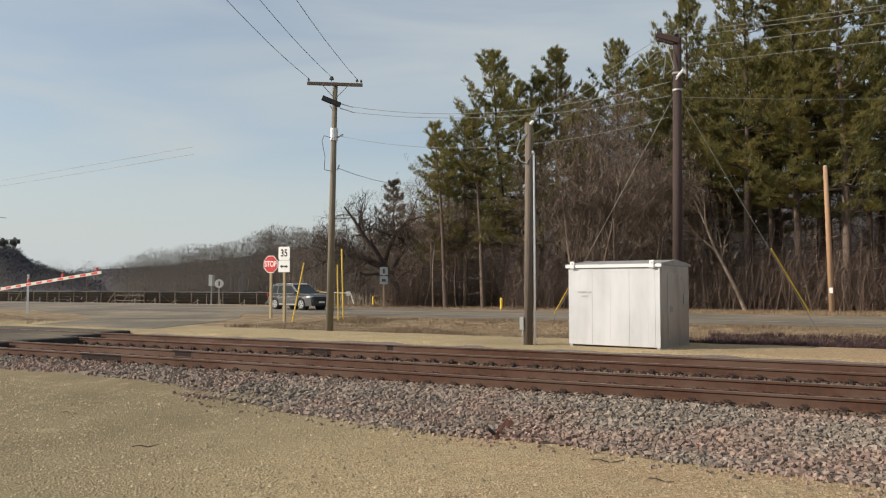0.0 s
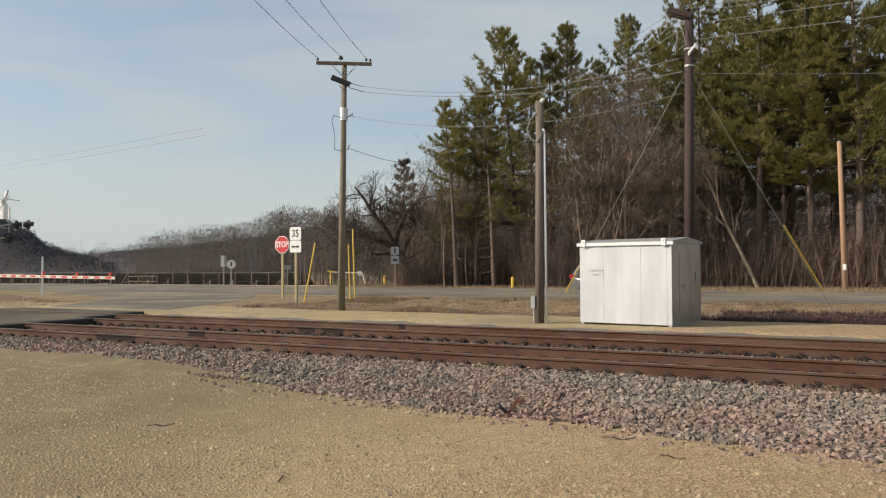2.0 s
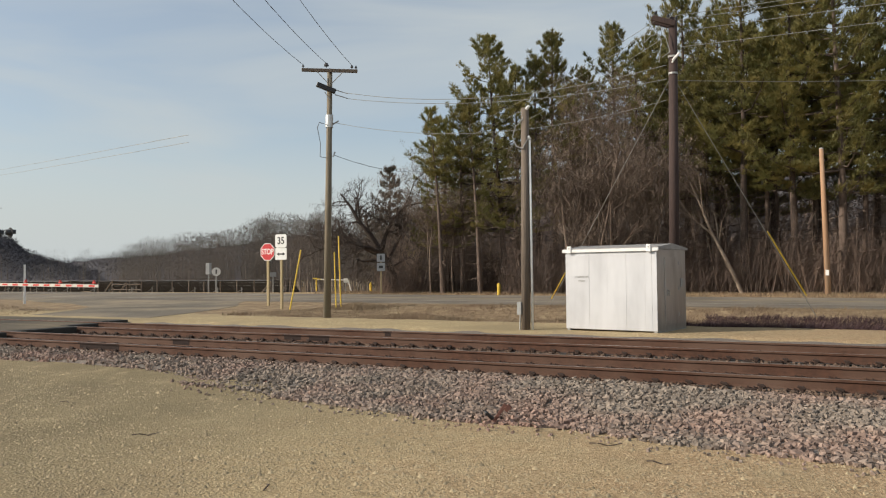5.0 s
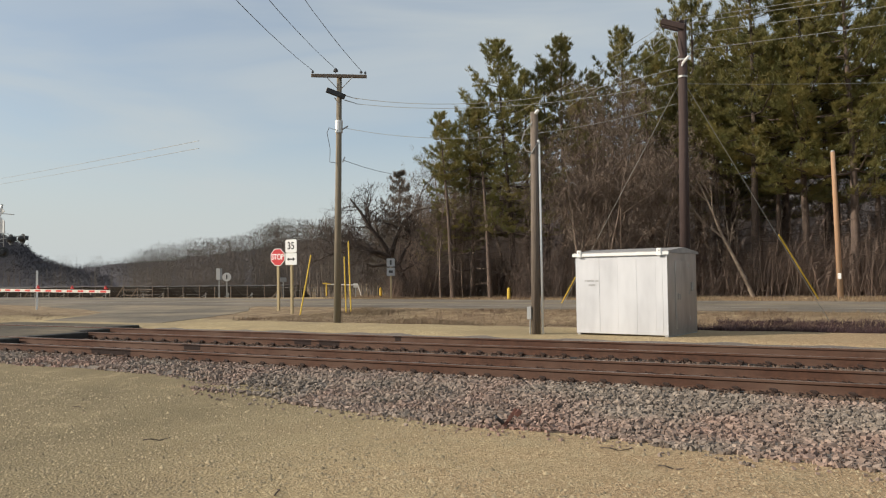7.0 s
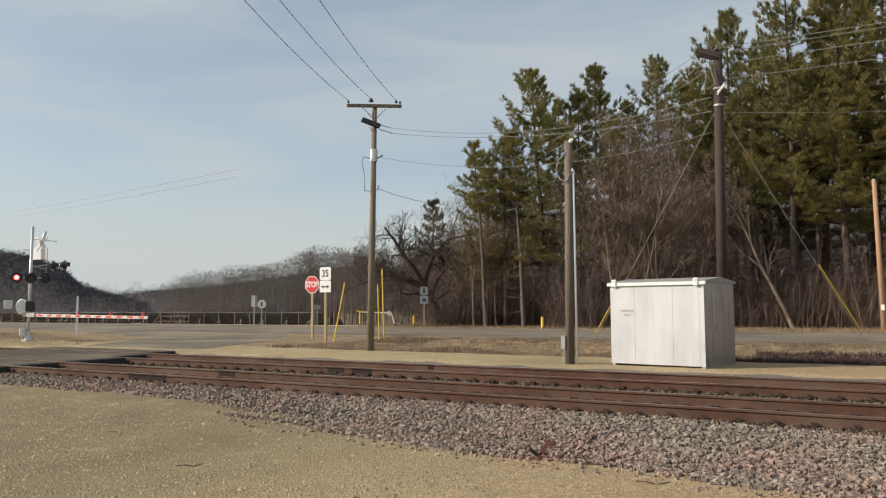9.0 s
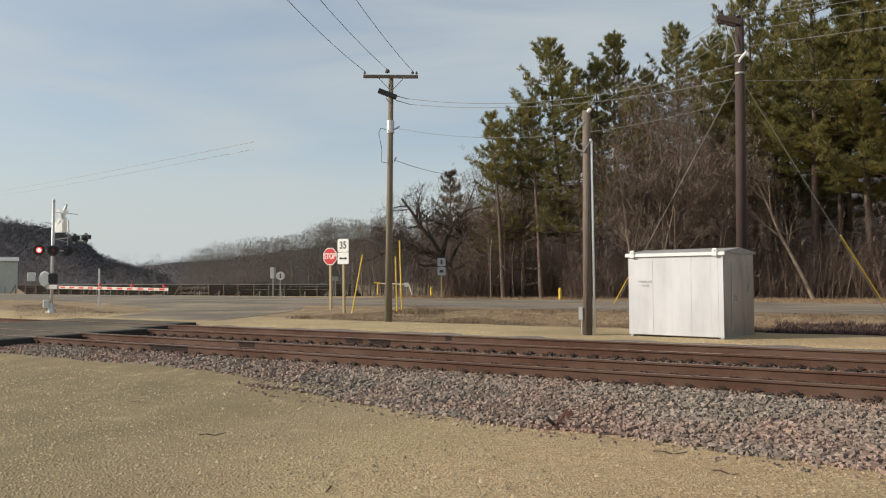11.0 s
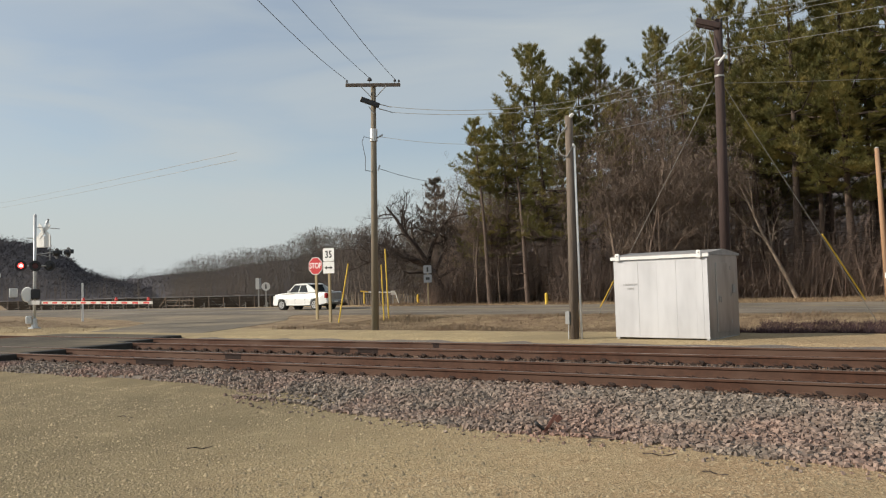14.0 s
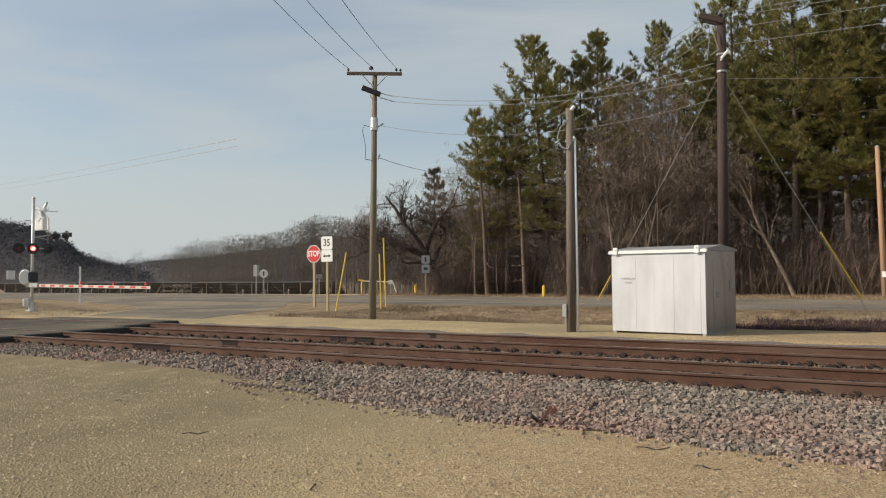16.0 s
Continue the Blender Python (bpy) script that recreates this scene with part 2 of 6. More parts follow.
def ground_material():
    """Pale gravel in the lot and along the track, dry brown grass beyond it, with uneven borders."""
    m = bpy.data.materials.new("gravel_and_dry_grass")
    m.use_nodes = True
    n, l = m.node_tree.nodes, m.node_tree.links
    bs = n["Principled BSDF"]
    bs.inputs["Roughness"].default_value = 0.95
    bs.inputs["Specular IOR Level"].default_value = 0.2
    tc = n.new("ShaderNodeTexCoord")

    def noise_(s, d=5.0, r=0.6):
        t = n.new("ShaderNodeTexNoise")
        t.inputs["Scale"].default_value, t.inputs["Detail"].default_value, t.inputs["Roughness"].default_value = s, d, r
        l.new(tc.outputs["Object"], t.inputs["Vector"])
        return t.outputs["Fac"]

    def ramp(fac, *stops):
        r = n.new("ShaderNodeValToRGB")
        e = r.color_ramp.elements
        while len(e) < len(stops):
            e.new(0.5)
        for k, (p, col) in zip(e, stops):
            k.position, k.color = p, (*col, 1)
        l.new(fac, r.inputs["Fac"])
        return r.outputs["Color"]

    def mixed(fac, one, two, how="MIX"):
        x = n.new("ShaderNodeMixRGB")
        x.blend_type = how
        for k, v in ((0, fac), (1, one), (2, two)):
            if isinstance(v, (int, float)):
                x.inputs[k].default_value = v
            else:
                l.new(v, x.inputs[k])
        return x.outputs["Color"]

    def math_(op, a, b):
        x = n.new("ShaderNodeMath")
        x.operation = op
        for k, v in ((0, a), (1, b)):
            if isinstance(v, (int, float)):
                x.inputs[k].default_value = v
            else:
                l.new(v, x.inputs[k])
        return x.outputs[0]

    def smooth(v, a, b):
        r = n.new("ShaderNodeMapRange")
        r.interpolation_type = "SMOOTHSTEP"
        r.inputs["From Min"].default_value, r.inputs["From Max"].default_value = a, b
        l.new(v, r.inputs["Value"])
        return r.outputs["Result"]

    fine = noise_(17, 4, 0.7)
    vor = n.new("ShaderNodeTexVoronoi")
    vor.inputs["Scale"].default_value = 27
    warp = n.new("ShaderNodeVectorMath")       # bend the cells so that the stones are uneven
    warp.operation = "MULTIPLY_ADD"
    warp_noise = n.new("ShaderNodeTexNoise")
    warp_noise.inputs["Scale"].default_value, warp_noise.inputs["Detail"].default_value = 11.0, 4.0
    l.new(tc.outputs["Object"], warp_noise.inputs["Vector"])
    l.new(warp_noise.outputs["Color"], warp.inputs[0])
    warp.inputs[1].default_value = (0.11, 0.11, 0.11)
    l.new(tc.outputs["Object"], warp.inputs[2])
    l.new(warp.outputs["Vector"], vor.inputs["Vector"])
    stone = ramp(vor.outputs["Color"], (0.0, (0.235, 0.172, 0.093)), (0.45, (0.40, 0.308, 0.170)), (1.0, (0.61, 0.495, 0.305)))
    packed = ramp(fine, (0.35, (0.31, 0.232, 0.130)), (0.65, (0.415, 0.318, 0.185)))
    loose = smooth(noise_(0.45, 4), 0.30, 0.55)
    gravel = mixed(loose, packed, stone)
    dirt = smooth(noise_(0.16, 6), 0.46, 0.66)
    gravel = mixed(math_("MULTIPLY", dirt, 0.75), gravel, ramp(fine, (0.3, (0.23, 0.18, 0.108)), (0.7, (0.32, 0.255, 0.155))))
    mottle = smooth(noise_(2.6, 6, 0.7), 0.42, 0.70)
    gravel = mixed(math_("MULTIPLY", mottle, 0.40), gravel, ramp(fine, (0.3, (0.21, 0.165, 0.10)), (0.7, (0.31, 0.25, 0.155))))
    grass = ramp(noise_(1.6, 6), (0.30, (0.15, 0.105, 0.068)), (0.5, (0.25, 0.180, 0.112)), (0.72, (0.37, 0.285, 0.170)))
    pale = ramp(noise_(0.9, 6), (0.3, (0.30, 0.21, 0.115)), (0.7, (0.46, 0.33, 0.18)))
    sep = n.new("ShaderNodeSeparateXYZ")
    l.new(tc.outputs["Object"], sep.inputs[0])
    wob = math_("MULTIPLY", math_("SUBTRACT", noise_(0.35, 5), 0.5), 5.0)
    # driven, packed earth on the side of the lot that leads to the crossing
    ruts = n.new("ShaderNodeTexWave")
    ruts.inputs["Scale"].default_value, ruts.inputs["Distortion"].default_value, ruts.inputs["Detail"].default_value = 0.15, 14.0, 4.0
    l.new(tc.outputs["Object"], ruts.inputs["Vector"])
    earth = ramp(math_("ADD", math_("MULTIPLY", fine, 0.6), math_("MULTIPLY", ruts.outputs["Fac"], 0.16)), (0.3, (0.165, 0.132, 0.078)), (0.7, (0.250, 0.202, 0.120)))
    packed_side = math_("MULTIPLY", smooth(math_("SUBTRACT", wob, sep.outputs["X"]), 3.5, 10.5), math_("SUBTRACT", 1.0, smooth(sep.outputs["Y"], 20.0, 21.0)))
    gravel = mixed(math_("MULTIPLY", packed_side, 0.85), gravel, earth)
    # sandier, redder gravel away from the crossing
    warm = smooth(math_("ADD", sep.outputs["X"], wob), -9.0, 1.0)
    gravel = mixed(math_("MULTIPLY", warm, 0.80), gravel, ramp(vor.outputs["Color"], (0.0, (0.19, 0.116, 0.068)), (0.5, (0.345, 0.226, 0.130)), (1.0, (0.53, 0.385, 0.245))))
    # larger dark and pale blotches where the lot is driven and raked
    blotch = smooth(noise_(0.75, 7, 0.72), 0.40, 0.66)
    gravel = mixed(math_("MULTIPLY", blotch, 0.42), gravel, ramp(fine, (0.3, (0.225, 0.180, 0.102)), (0.7, (0.345, 0.285, 0.170))))
    pale_spot = smooth(noise_(1.3, 7, 0.7), 0.52, 0.72)
    gravel = mixed(math_("MULTIPLY", pale_spot, 0.40), gravel, ramp(fine, (0.3, (0.42, 0.335, 0.195)), (0.7, (0.56, 0.455, 0.285))))
    y = math_("ADD", sep.outputs["Y"], wob)
    col = mixed(smooth(y, 25.0, 26.2), gravel, grass)
    col = mixed(smooth(y, 49.0, 52.0), col, pale)
    col = mixed(smooth(y, 60.0, 66.0), col, grass)
    l.new(col, bs.inputs["Base Color"])
    bp = n.new("ShaderNodeBump")
    bp.inputs["Strength"].default_value, bp.inputs["Distance"].default_value = 0.75, 0.025
    l.new(math_("ADD", fine, math_("MULTIPLY", vor.outputs["Distance"], 0.8)), bp.inputs["Height"])
    l.new(bp.outputs["Normal"], bs.inputs["Normal"])
    return m


M_GROUND = ground_material()


# ---- mesh helpers ----
def part(name, bm, material, parent=None, label="", smooth=False):
    """Links a bmesh as one mesh object under a thing or a part."""
    me = bpy.data.meshes.new(name)
    bm.to_mesh(me)
    bm.free()
    for m in material if isinstance(material, (list, tuple)) else [material]:
        me.materials.append(m)
    if smooth:
        for p in me.polygons:
            p.use_smooth = True
    ob = new(name, me)
    if parent:
        ob.parent = parent
    if label:
        ob["label"] = label
    return ob


def sheet(name, verts, faces, material, parent=None, smooth=False):
    me = bpy.data.meshes.new(name)
    me.from_pydata(verts, [], faces)
    me.materials.append(material)
    if smooth:
        me.polygons.foreach_set("use_smooth", [True] * len(me.polygons))
    ob = new(name, me)
    if parent:
        ob.parent = parent
    return ob


def thing(name, label, category, at=None, group="", kind=""):
    ob = new(name)
    ob.empty_display_size = 0.2
    if at is not None:
        ob.matrix_basis = at
    return tagged(ob, label, category, group, kind)


def box(bm, lo, hi, bevel=0.0, m=None):
    r = bmesh.ops.create_cube(bm, size=1)
    vs = r["verts"]
    lo, hi = Vector(lo), Vector(hi)
    for v in vs:
        v.co = Vector([(lo[i] + hi[i]) / 2 + v.co[i] * (hi[i] - lo[i]) for i in range(3)])
    if bevel:
        es = list({e for v in vs for e in v.link_edges})
        out = bmesh.ops.bevel(bm, geom=es, offset=bevel, segments=1, affect="EDGES")
        vs = list({v for f in out["faces"] for v in f.verts} | {v for v in vs if v.is_valid})
    if m is not None:
        bmesh.ops.transform(bm, matrix=m, verts=vs)
    return bm


def tube(bm, a, b, r1, r2=None, seg=8, caps=True):
    a, b = Vector(a), Vector(b)
    r2 = r1 if r2 is None else r2
    d = b - a
    m = Matrix.Translation((a + b) / 2) @ d.to_track_quat("Z", "Y").to_matrix().to_4x4()
    bmesh.ops.create_cone(bm, cap_ends=caps, segments=seg, radius1=r1, radius2=r2, depth=d.length, matrix=m)
    return bm


def B():
    return bmesh.new()


def prism(bm, outline, y0, y1, m=None):
    """Extrudes an outline in x and z from y0 to y1."""
    a = [bm.verts.new((x, y0, z)) for x, z in outline]
    b = [bm.verts.new((x, y1, z)) for x, z in outline]
    bm.faces.new(a)
    bm.faces.new(b[::-1])
    k = len(a)
    for i in range(k):
        bm.faces.new((a[i], b[i], b[(i + 1) % k], a[(i + 1) % k]))
    bmesh.ops.recalc_face_normals(bm, faces=bm.faces)
    if m is not None:
        bmesh.ops.transform(bm, matrix=m, verts=a + b)
    return bm


def lettering(name, text, size, m, material, parent, wide=1.0):
    """Raised letters in the built-in font, turned into a mesh part; m places the text's centre, facing its own +z."""
    cu = bpy.data.curves.new(name, "FONT")
    cu.body, cu.size, cu.align_x, cu.align_y, cu.extrude = text, size, "CENTER", "CENTER", 0.004
    cu.offset = size * 0.018
    tmp = bpy.data.objects.new(name, cu)
    scene.collection.objects.link(tmp)
    bpy.context.view_layer.update()
    me = bpy.data.meshes.new_from_object(tmp)
    bpy.data.objects.remove(tmp)
    me.materials.clear()
    me.materials.append(material)
    me.transform(m @ Matrix.Diagonal((wide, 1, 1, 1)))
    ob = new(name, me)
    ob.parent = parent
    return ob


def sstep(a, b, v):
    t = min(1.0, max(0.0, (v - a) / (b - a)))
    return t * t * (3 - 2 * t)


def hwy_y(x):
    """The highway's near edge."""
    return 35.3 - 0.035 * (x + 5)


def hwy_far(x):
    """The highway's far edge; the pavement widens towards the junction."""
    return hwy_y(x) + 12.7 - 0.05 * max(-55.0, min(8.0, x + 5))


def ground_z(x, y):
    z = 0.03 * (noise.noise((x * 0.25, y * 0.25, 0)) ) * (1 - sstep(9, 11, y))
    z += 0.15 * sstep(10.5, 13, y) + 0.33 * sstep(20.4, 21.6, y)
    if 20 < y < 60:
        z += 0.02 * noise.noise((x * 0.6, y * 0.6, 3)) * sstep(-25.0, -21.0, x)
    e = hwy_y(x)
    inside = sstep(25.2, 27.5, y) * (1 - sstep(e - 4.6, e - 1.6, y)) * sstep(-24.5, -18, x)
    deep = 0.30 + 0.18 * sstep(-8.5, -4.5, x)
    z -= inside * (deep + 0.10 * noise.noise((x * 0.5, y * 0.5, 7)))
    z += 0.12 * sstep(e - 3, e, y)
    z -= 1.0 * sstep(53, 76, y) * (1 - sstep(-52, -38, x)) if x < -38 else 0
    return z


# ---- ground, roads, ballast ----
def build_ground():
    def axis(stops):
        out = []
        for a, b, n in stops:
            out += list(np.linspace(a, b, n, endpoint=False))
        return out + [stops[-1][1]]
    xs = axis([(-3000, -300, 10), (-300, -80, 22), (-80, -42, 30), (-42, 8, 120), (8, 60, 20), (60, 3000, 10)])
    ys = axis([(-600, -20, 8), (-20, 4, 12), (4, 14, 34), (14, 20, 8), (20, 39, 76), (39, 70, 40), (70, 300, 20), (300, 4000, 12)])
    verts = [(x, y, ground_z(x, y)) for y in ys for x in xs]
    n = len(xs)
    faces = [(j * n + i, j * n + i + 1, (j + 1) * n + i + 1, (j + 1) * n + i) for j in range(len(ys) - 1) for i in range(n - 1)]
    return tagged(sheet("ground", verts, faces, M_GROUND, smooth=True), "pale gravel lot and dry winter grass verge", "ground", kind="structure")


build_ground()


def strip(name, left, right, z, material, depth=0.25):
    """A slab between two rows of plan points, with sides."""
    top, k = [], len(left)
    for a, b in zip(left, right):
        top += [(a[0], a[1], z(a) if callable(z) else z), (b[0], b[1], z(b) if callable(z) else z)]
    verts = top + [(x, y, zz - depth) for x, y, zz in top]
    m = len(top)
    faces = []
    for i in range(k - 1):
        a = 2 * i
        faces += [(a, a + 1, a + 3, a + 2), (a + m, a + 2 + m, a + 3 + m, a + 1 + m), (a, a + 2, a + 2 + m, a + m), (a + 1, a + 1 + m, a + 3 + m, a + 3)]
    faces += [(0, m, m + 1, 1), (m - 2, m - 1, 2 * m - 1, 2 * m - 2)]
    ob = sheet(name, verts, faces, material)
    return ob


HX = [-600, -300, -150, -100, -80, -60, -50, -40, -30, -20, -10, 0, 20, 60, 200, 600]
ROAD_Z = 0.63
tagged(strip("highway", [(x, hwy_y(x)) for x in HX], [(x, hwy_far(x)) for x in HX], ROAD_Z, M_HIGHWAY, 0.4),
       "worn pale grey asphalt highway with paved shoulders", "road", kind="structure")
for off, wid, nm in ((3.4, 0.12, "edge_line"), (7.25, 0.10, "centre_line"), (7.55, 0.10, "centre_line"), (11.4, 0.12, "edge_line")):
    tagged(strip(nm, [(x, hwy_y(x) + off) for x in HX], [(x, hwy_y(x) + off + wid) for x in HX], ROAD_Z + 0.005, M_LINE if nm == "edge_line" else M_LINE_YELLOW, 0.004),
           "faded painted road line on the asphalt", "road line", kind="structure")
# the side road from the crossing out to the highway, flaring into it
SIDE_R = [(-25.2, 21.2), (-26.1, 23.0), (-27.2, 26.0), (-29.0, 30.0), (-30.9, 33.2), (-32.4, 34.9), (-33.2, hwy_y(-33.2) - 0.02)]
SIDE_L = [(-33.2, 21.2), (-33.6, 23.0), (-35.2, 26.0), (-38.4, 29.6), (-44.0, 32.6), (-54.0, 35.6), (-66.0, hwy_y(-66) - 0.02)]
tagged(strip("side_road", SIDE_L, SIDE_R, lambda p: ground_z(*p) + 0.014, M_SIDE, 0.4), "grey asphalt side road from the crossing to the highway", "road", kind="structure")
tagged(strip("near_road", [(-33.0, -30), (-33.0, 6), (-33.0, 12.0)], [(-24.6, -30), (-24.6, 6), (-24.6, 12.0)], lambda p: 0.05 + 0.41 * sstep(-10, 12, p[1]), M_ASPHALT, 0.4),
       "grey asphalt road running up to the crossing", "road", kind="structure")
# ---- the railway: two tracks, each with rails, ties and fastenings ----
RAILS = [(13.90, 0.470, 15.41, 0.502), (18.10, 0.470, 19.61, 0.520)]   # near and far rail: y and height of the head
TRACK_X = (-130.0, 60.0)


def build_ballast():
    """A raised bed with shoulders; its stones lie on it as loose stuff."""
    rng = random.Random(5)
    prof = [(10.4, -0.06), (10.9, 0.02), (12.5, 0.20), (13.3, 0.235), (16.0, 0.235), (16.7, 0.20), (17.3, 0.225), (20.2, 0.25), (20.8, 0.34), (21.4, 0.44)]
    xs = list(np.arange(-24.4, 12.1, 0.4)) + [20, 40, 60]
    verts = [(x, y + (0.25 * noise.noise((x * 0.3, 0, 0)) if k < 2 else 0) + toe_shift(x) * (1 if k < 2 else 0), z + 0.02 * noise.noise((x, y * 2, 1)))
             for x in xs for k, (y, z) in enumerate(prof)]
    n = len(prof)
    faces = [(i * n + k, (i + 1) * n + k, (i + 1) * n + k + 1, i * n + k + 1) for i in range(len(xs) - 1) for k in range(n - 1)]
    tagged(sheet("ballast_bed", verts, faces, M_BALLAST, smooth=True), "raised bed of crushed grey and pinkish stone under the rails", "ballast", kind="structure")

    def bed(y, x):
        s = toe_shift(x)
        p = [(a + (s if k < 2 else 0), z) for k, (a, z) in enumerate(prof)]
        for (y0, z0), (y1, z1) in zip(p, p[1:]):
            if y0 <= y <= y1:
                return z0 + (z1 - z0) * (y - y0) / (y1 - y0)
        return 0.0
    verts, faces = [], []
    base = np.array([(-1, -1, -1), (1, -1, -1), (1, 1, -1), (-1, 1, -1), (-1, -1, 1), (1, -1, 1), (1, 1, 1), (-1, 1, 1)], float)
    quads = [(0, 3, 2, 1), (4, 5, 6, 7), (0, 1, 5, 4), (1, 2, 6, 5), (2, 3, 7, 6), (3, 0, 4, 7)]
    nr = np.random.RandomState(3)

    def stones(count, x0, x1, y0, y1, lo, hi, lift=0.0):
        for _ in range(count):
            x = rng.uniform(x0, x1)
            y = rng.uniform(y0, y1) + (toe_shift(x) if y1 < 13.9 else 0) * (1 if y0 < 11.5 else 0)
            s = rng.uniform(lo, hi)
            jit = base * nr.uniform(0.35, 1.0, (8, 3)) * s * nr.uniform(0.7, 1.1, 3)
            a, b, c = nr.uniform(0, 6.28, 3)
            ca, sa, cb, sb = math.cos(a), math.sin(a), math.cos(b), math.sin(b)
            rot = np.array([[ca, -sa, 0], [sa, ca, 0], [0, 0, 1]]) @ np.array([[1, 0, 0], [0, cb, -sb], [0, sb, cb]])
            co = jit @ rot.T + (x, y, max(bed(y, x), ground_z(x, y) if y < 11.5 else 0) + s * 0.35 + lift)
            o = len(verts)
            verts.extend(map(tuple, co))
            faces.extend(tuple(o + i for i in q) for q in quads)
    stones(15500, -9.5, 3.0, 10.5, 13.8, 0.024, 0.052)
    stones(10500, -25.0, -9.5, 10.6, 13.8, 0.026, 0.052)
    stones(260, -12.0, 3.0, 10.0, 10.6, 0.015, 0.035)
    tagged(sheet("ballast_stones", verts, faces, M_STONE), "crushed grey and pinkish stones heaped along the track", "ballast stones", kind="stuff")
    verts, faces = [], []
    stones(3600, -24.5, 3.0, 15.6, 18.1, 0.03, 0.05)
    stones(1500, -24.5, 3.0, 13.35, 13.84, 0.024, 0.044, 0.012)
    stones(1200, -24.5, 3.0, 14.2, 15.3, 0.03, 0.05)
    stones(1100, -24.5, 3.0, 18.3, 19.4, 0.03, 0.05)
    stones(900, -24.5, 3.0, 19.8, 20.6, 0.025, 0.05)
    tagged(sheet("dirty_ballast", verts, faces, mat("rust_stained_stone", (0.160, 0.106, 0.074), (0.092, 0.062, 0.046), 3, 0.95, island=0.45)), "rust-stained brown stones between the rails", "ballast stones", kind="stuff")


def toe_shift(x):
    """How far the foot of the ballast lies from its line at y = 10.4."""
    return 1.45 * (1 - sstep(-17, -5, x)) - 0.55 * sstep(-5, 0, x) + 0.35 * noise.noise((x * 0.45, 2.0, 0))


build_ballast()


def rail_part(y, z, parent):
    prof = [(-0.075, -0.200), (0.075, -0.200), (0.075, -0.186), (0.012, -0.164), (0.010, -0.055), (0.037, -0.040), (0.037, -0.008), (0.028, 0.0),
            (-0.028, 0.0), (-0.037, -0.008), (-0.037, -0.040), (-0.010, -0.055), (-0.012, -0.164), (-0.075, -0.186)]
    bm = B()
    a = [bm.verts.new((TRACK_X[0], y + p, z + q)) for p, q in prof]
    b = [bm.verts.new((TRACK_X[1], y + p, z + q)) for p, q in prof]
    k = len(prof)
    for i in range(k):
        f = bm.faces.new((a[i], b[i], b[(i + 1) % k], a[(i + 1) % k]))
        if i == 7:
            f.material_index = 1
    bm.faces.new(a), bm.faces.new(b[::-1])
    bmesh.ops.recalc_face_normals(bm, faces=bm.faces)
    return part("rail", bm, [M_RAIL, M_RAIL_TOP], parent)


def build_track(k, ys):
    y1, z1, y2, z2 = ys
    track = thing("railway_track", "rusty steel railway track on dark ties in crushed stone", "railway track", pose(0, 0, 0), "pair of railway tracks")
    rail_part(y1, z1, track)
    rail_part(y2, z2, track)
    lean = math.degrees(math.atan2(z2 - z1, y2 - y1))
    bm = B()
    box(bm, (-0.115, -1.25, -0.17), (0.115, 1.25, 0), 0.012)
    tie = part("tie", bm, M_TIE, track)
    bm = B()
    box(bm, (-0.10, -0.17, 0), (0.10, 0.17, 0.016), 0.004)
    for s in (-1, 1):
        for dx in (-0.05, 0.05):
            box(bm, (dx - 0.013, s * 0.105 - 0.013, 0.01), (dx + 0.013, s * 0.105 + 0.013, 0.05))
    plate = part("tie_plate", bm, M_CLIP, track)
    bm = B()     # a rail anchor that grips the foot of the rail beside the tie
    box(bm, (-0.03, -0.10, -0.02), (0.03, 0.10, 0.022), 0.006)
    box(bm, (-0.040, -0.150, -0.040), (0.040, -0.085, 0.062), 0.012)
    box(bm, (-0.075, -0.155, 0.018), (0.060, -0.10, 0.058), 0.010, pose(0, 0, 0, 0, 14, 0))
    anchor = part("rail_anchor", bm, M_CLIP, track)
    rng = random.Random(11 + k)
    n = 62
    for i in range(n):
        x = -23.9 + i * 0.568 + rng.uniform(-0.02, 0.02)
        dz = lambda y: z1 + (z2 - z1) * (y - y1) / (y2 - y1)
        spots = [(tie, pose(x, (y1 + y2) / 2, dz((y1 + y2) / 2) - 0.216, lean, 0, rng.uniform(-1, 1)))]
        for y, z in ((y1, z1), (y2, z2)):
            spots.append((plate, pose(x, y, z - 0.214)))
            if y == y1:
                spots.append((anchor, pose(x + 0.155, y, z - 0.186)))
        for ob, m in spots:
            if ob.get("used"):
                o = ob.copy()
                scene.collection.objects.link(o)
                o.parent = track
            else:
                o = ob
                ob["used"] = 1
            o.matrix_basis = m
    for o in track.children:
        if "used" in o:
            del o["used"]
    return track


for k, ys in enumerate(RAILS):
    build_track(k, ys)

# dark grease stains on the rails' sides near the crossing
for k, (x0, x1, y, z) in enumerate(((-18.5, -16.9, 13.90, 0.47), (-16.7, -16.0, 15.41, 0.502), (-15.1, -14.4, 18.10, 0.47), (-14.2, -13.4, 18.10, 0.47), (-12.6, -12.3, 19.61, 0.52))):
    bm = B()
    box(bm, (x0, y - 0.0385, z - 0.042), (x1, y - 0.0365, z - 0.012))
    box(bm, (x0 + 0.05, y - 0.017, z - 0.160), (x1 - 0.04, y - 0.013, z - 0.055))
    box(bm, (x0, y - 0.078, z - 0.199), (x1, y - 0.0745, z - 0.186))
    o = part("grease_stain", bm, M_GREASE)
    tagged(o, "black grease stain on the rusty rail", "stain", "grease stains")

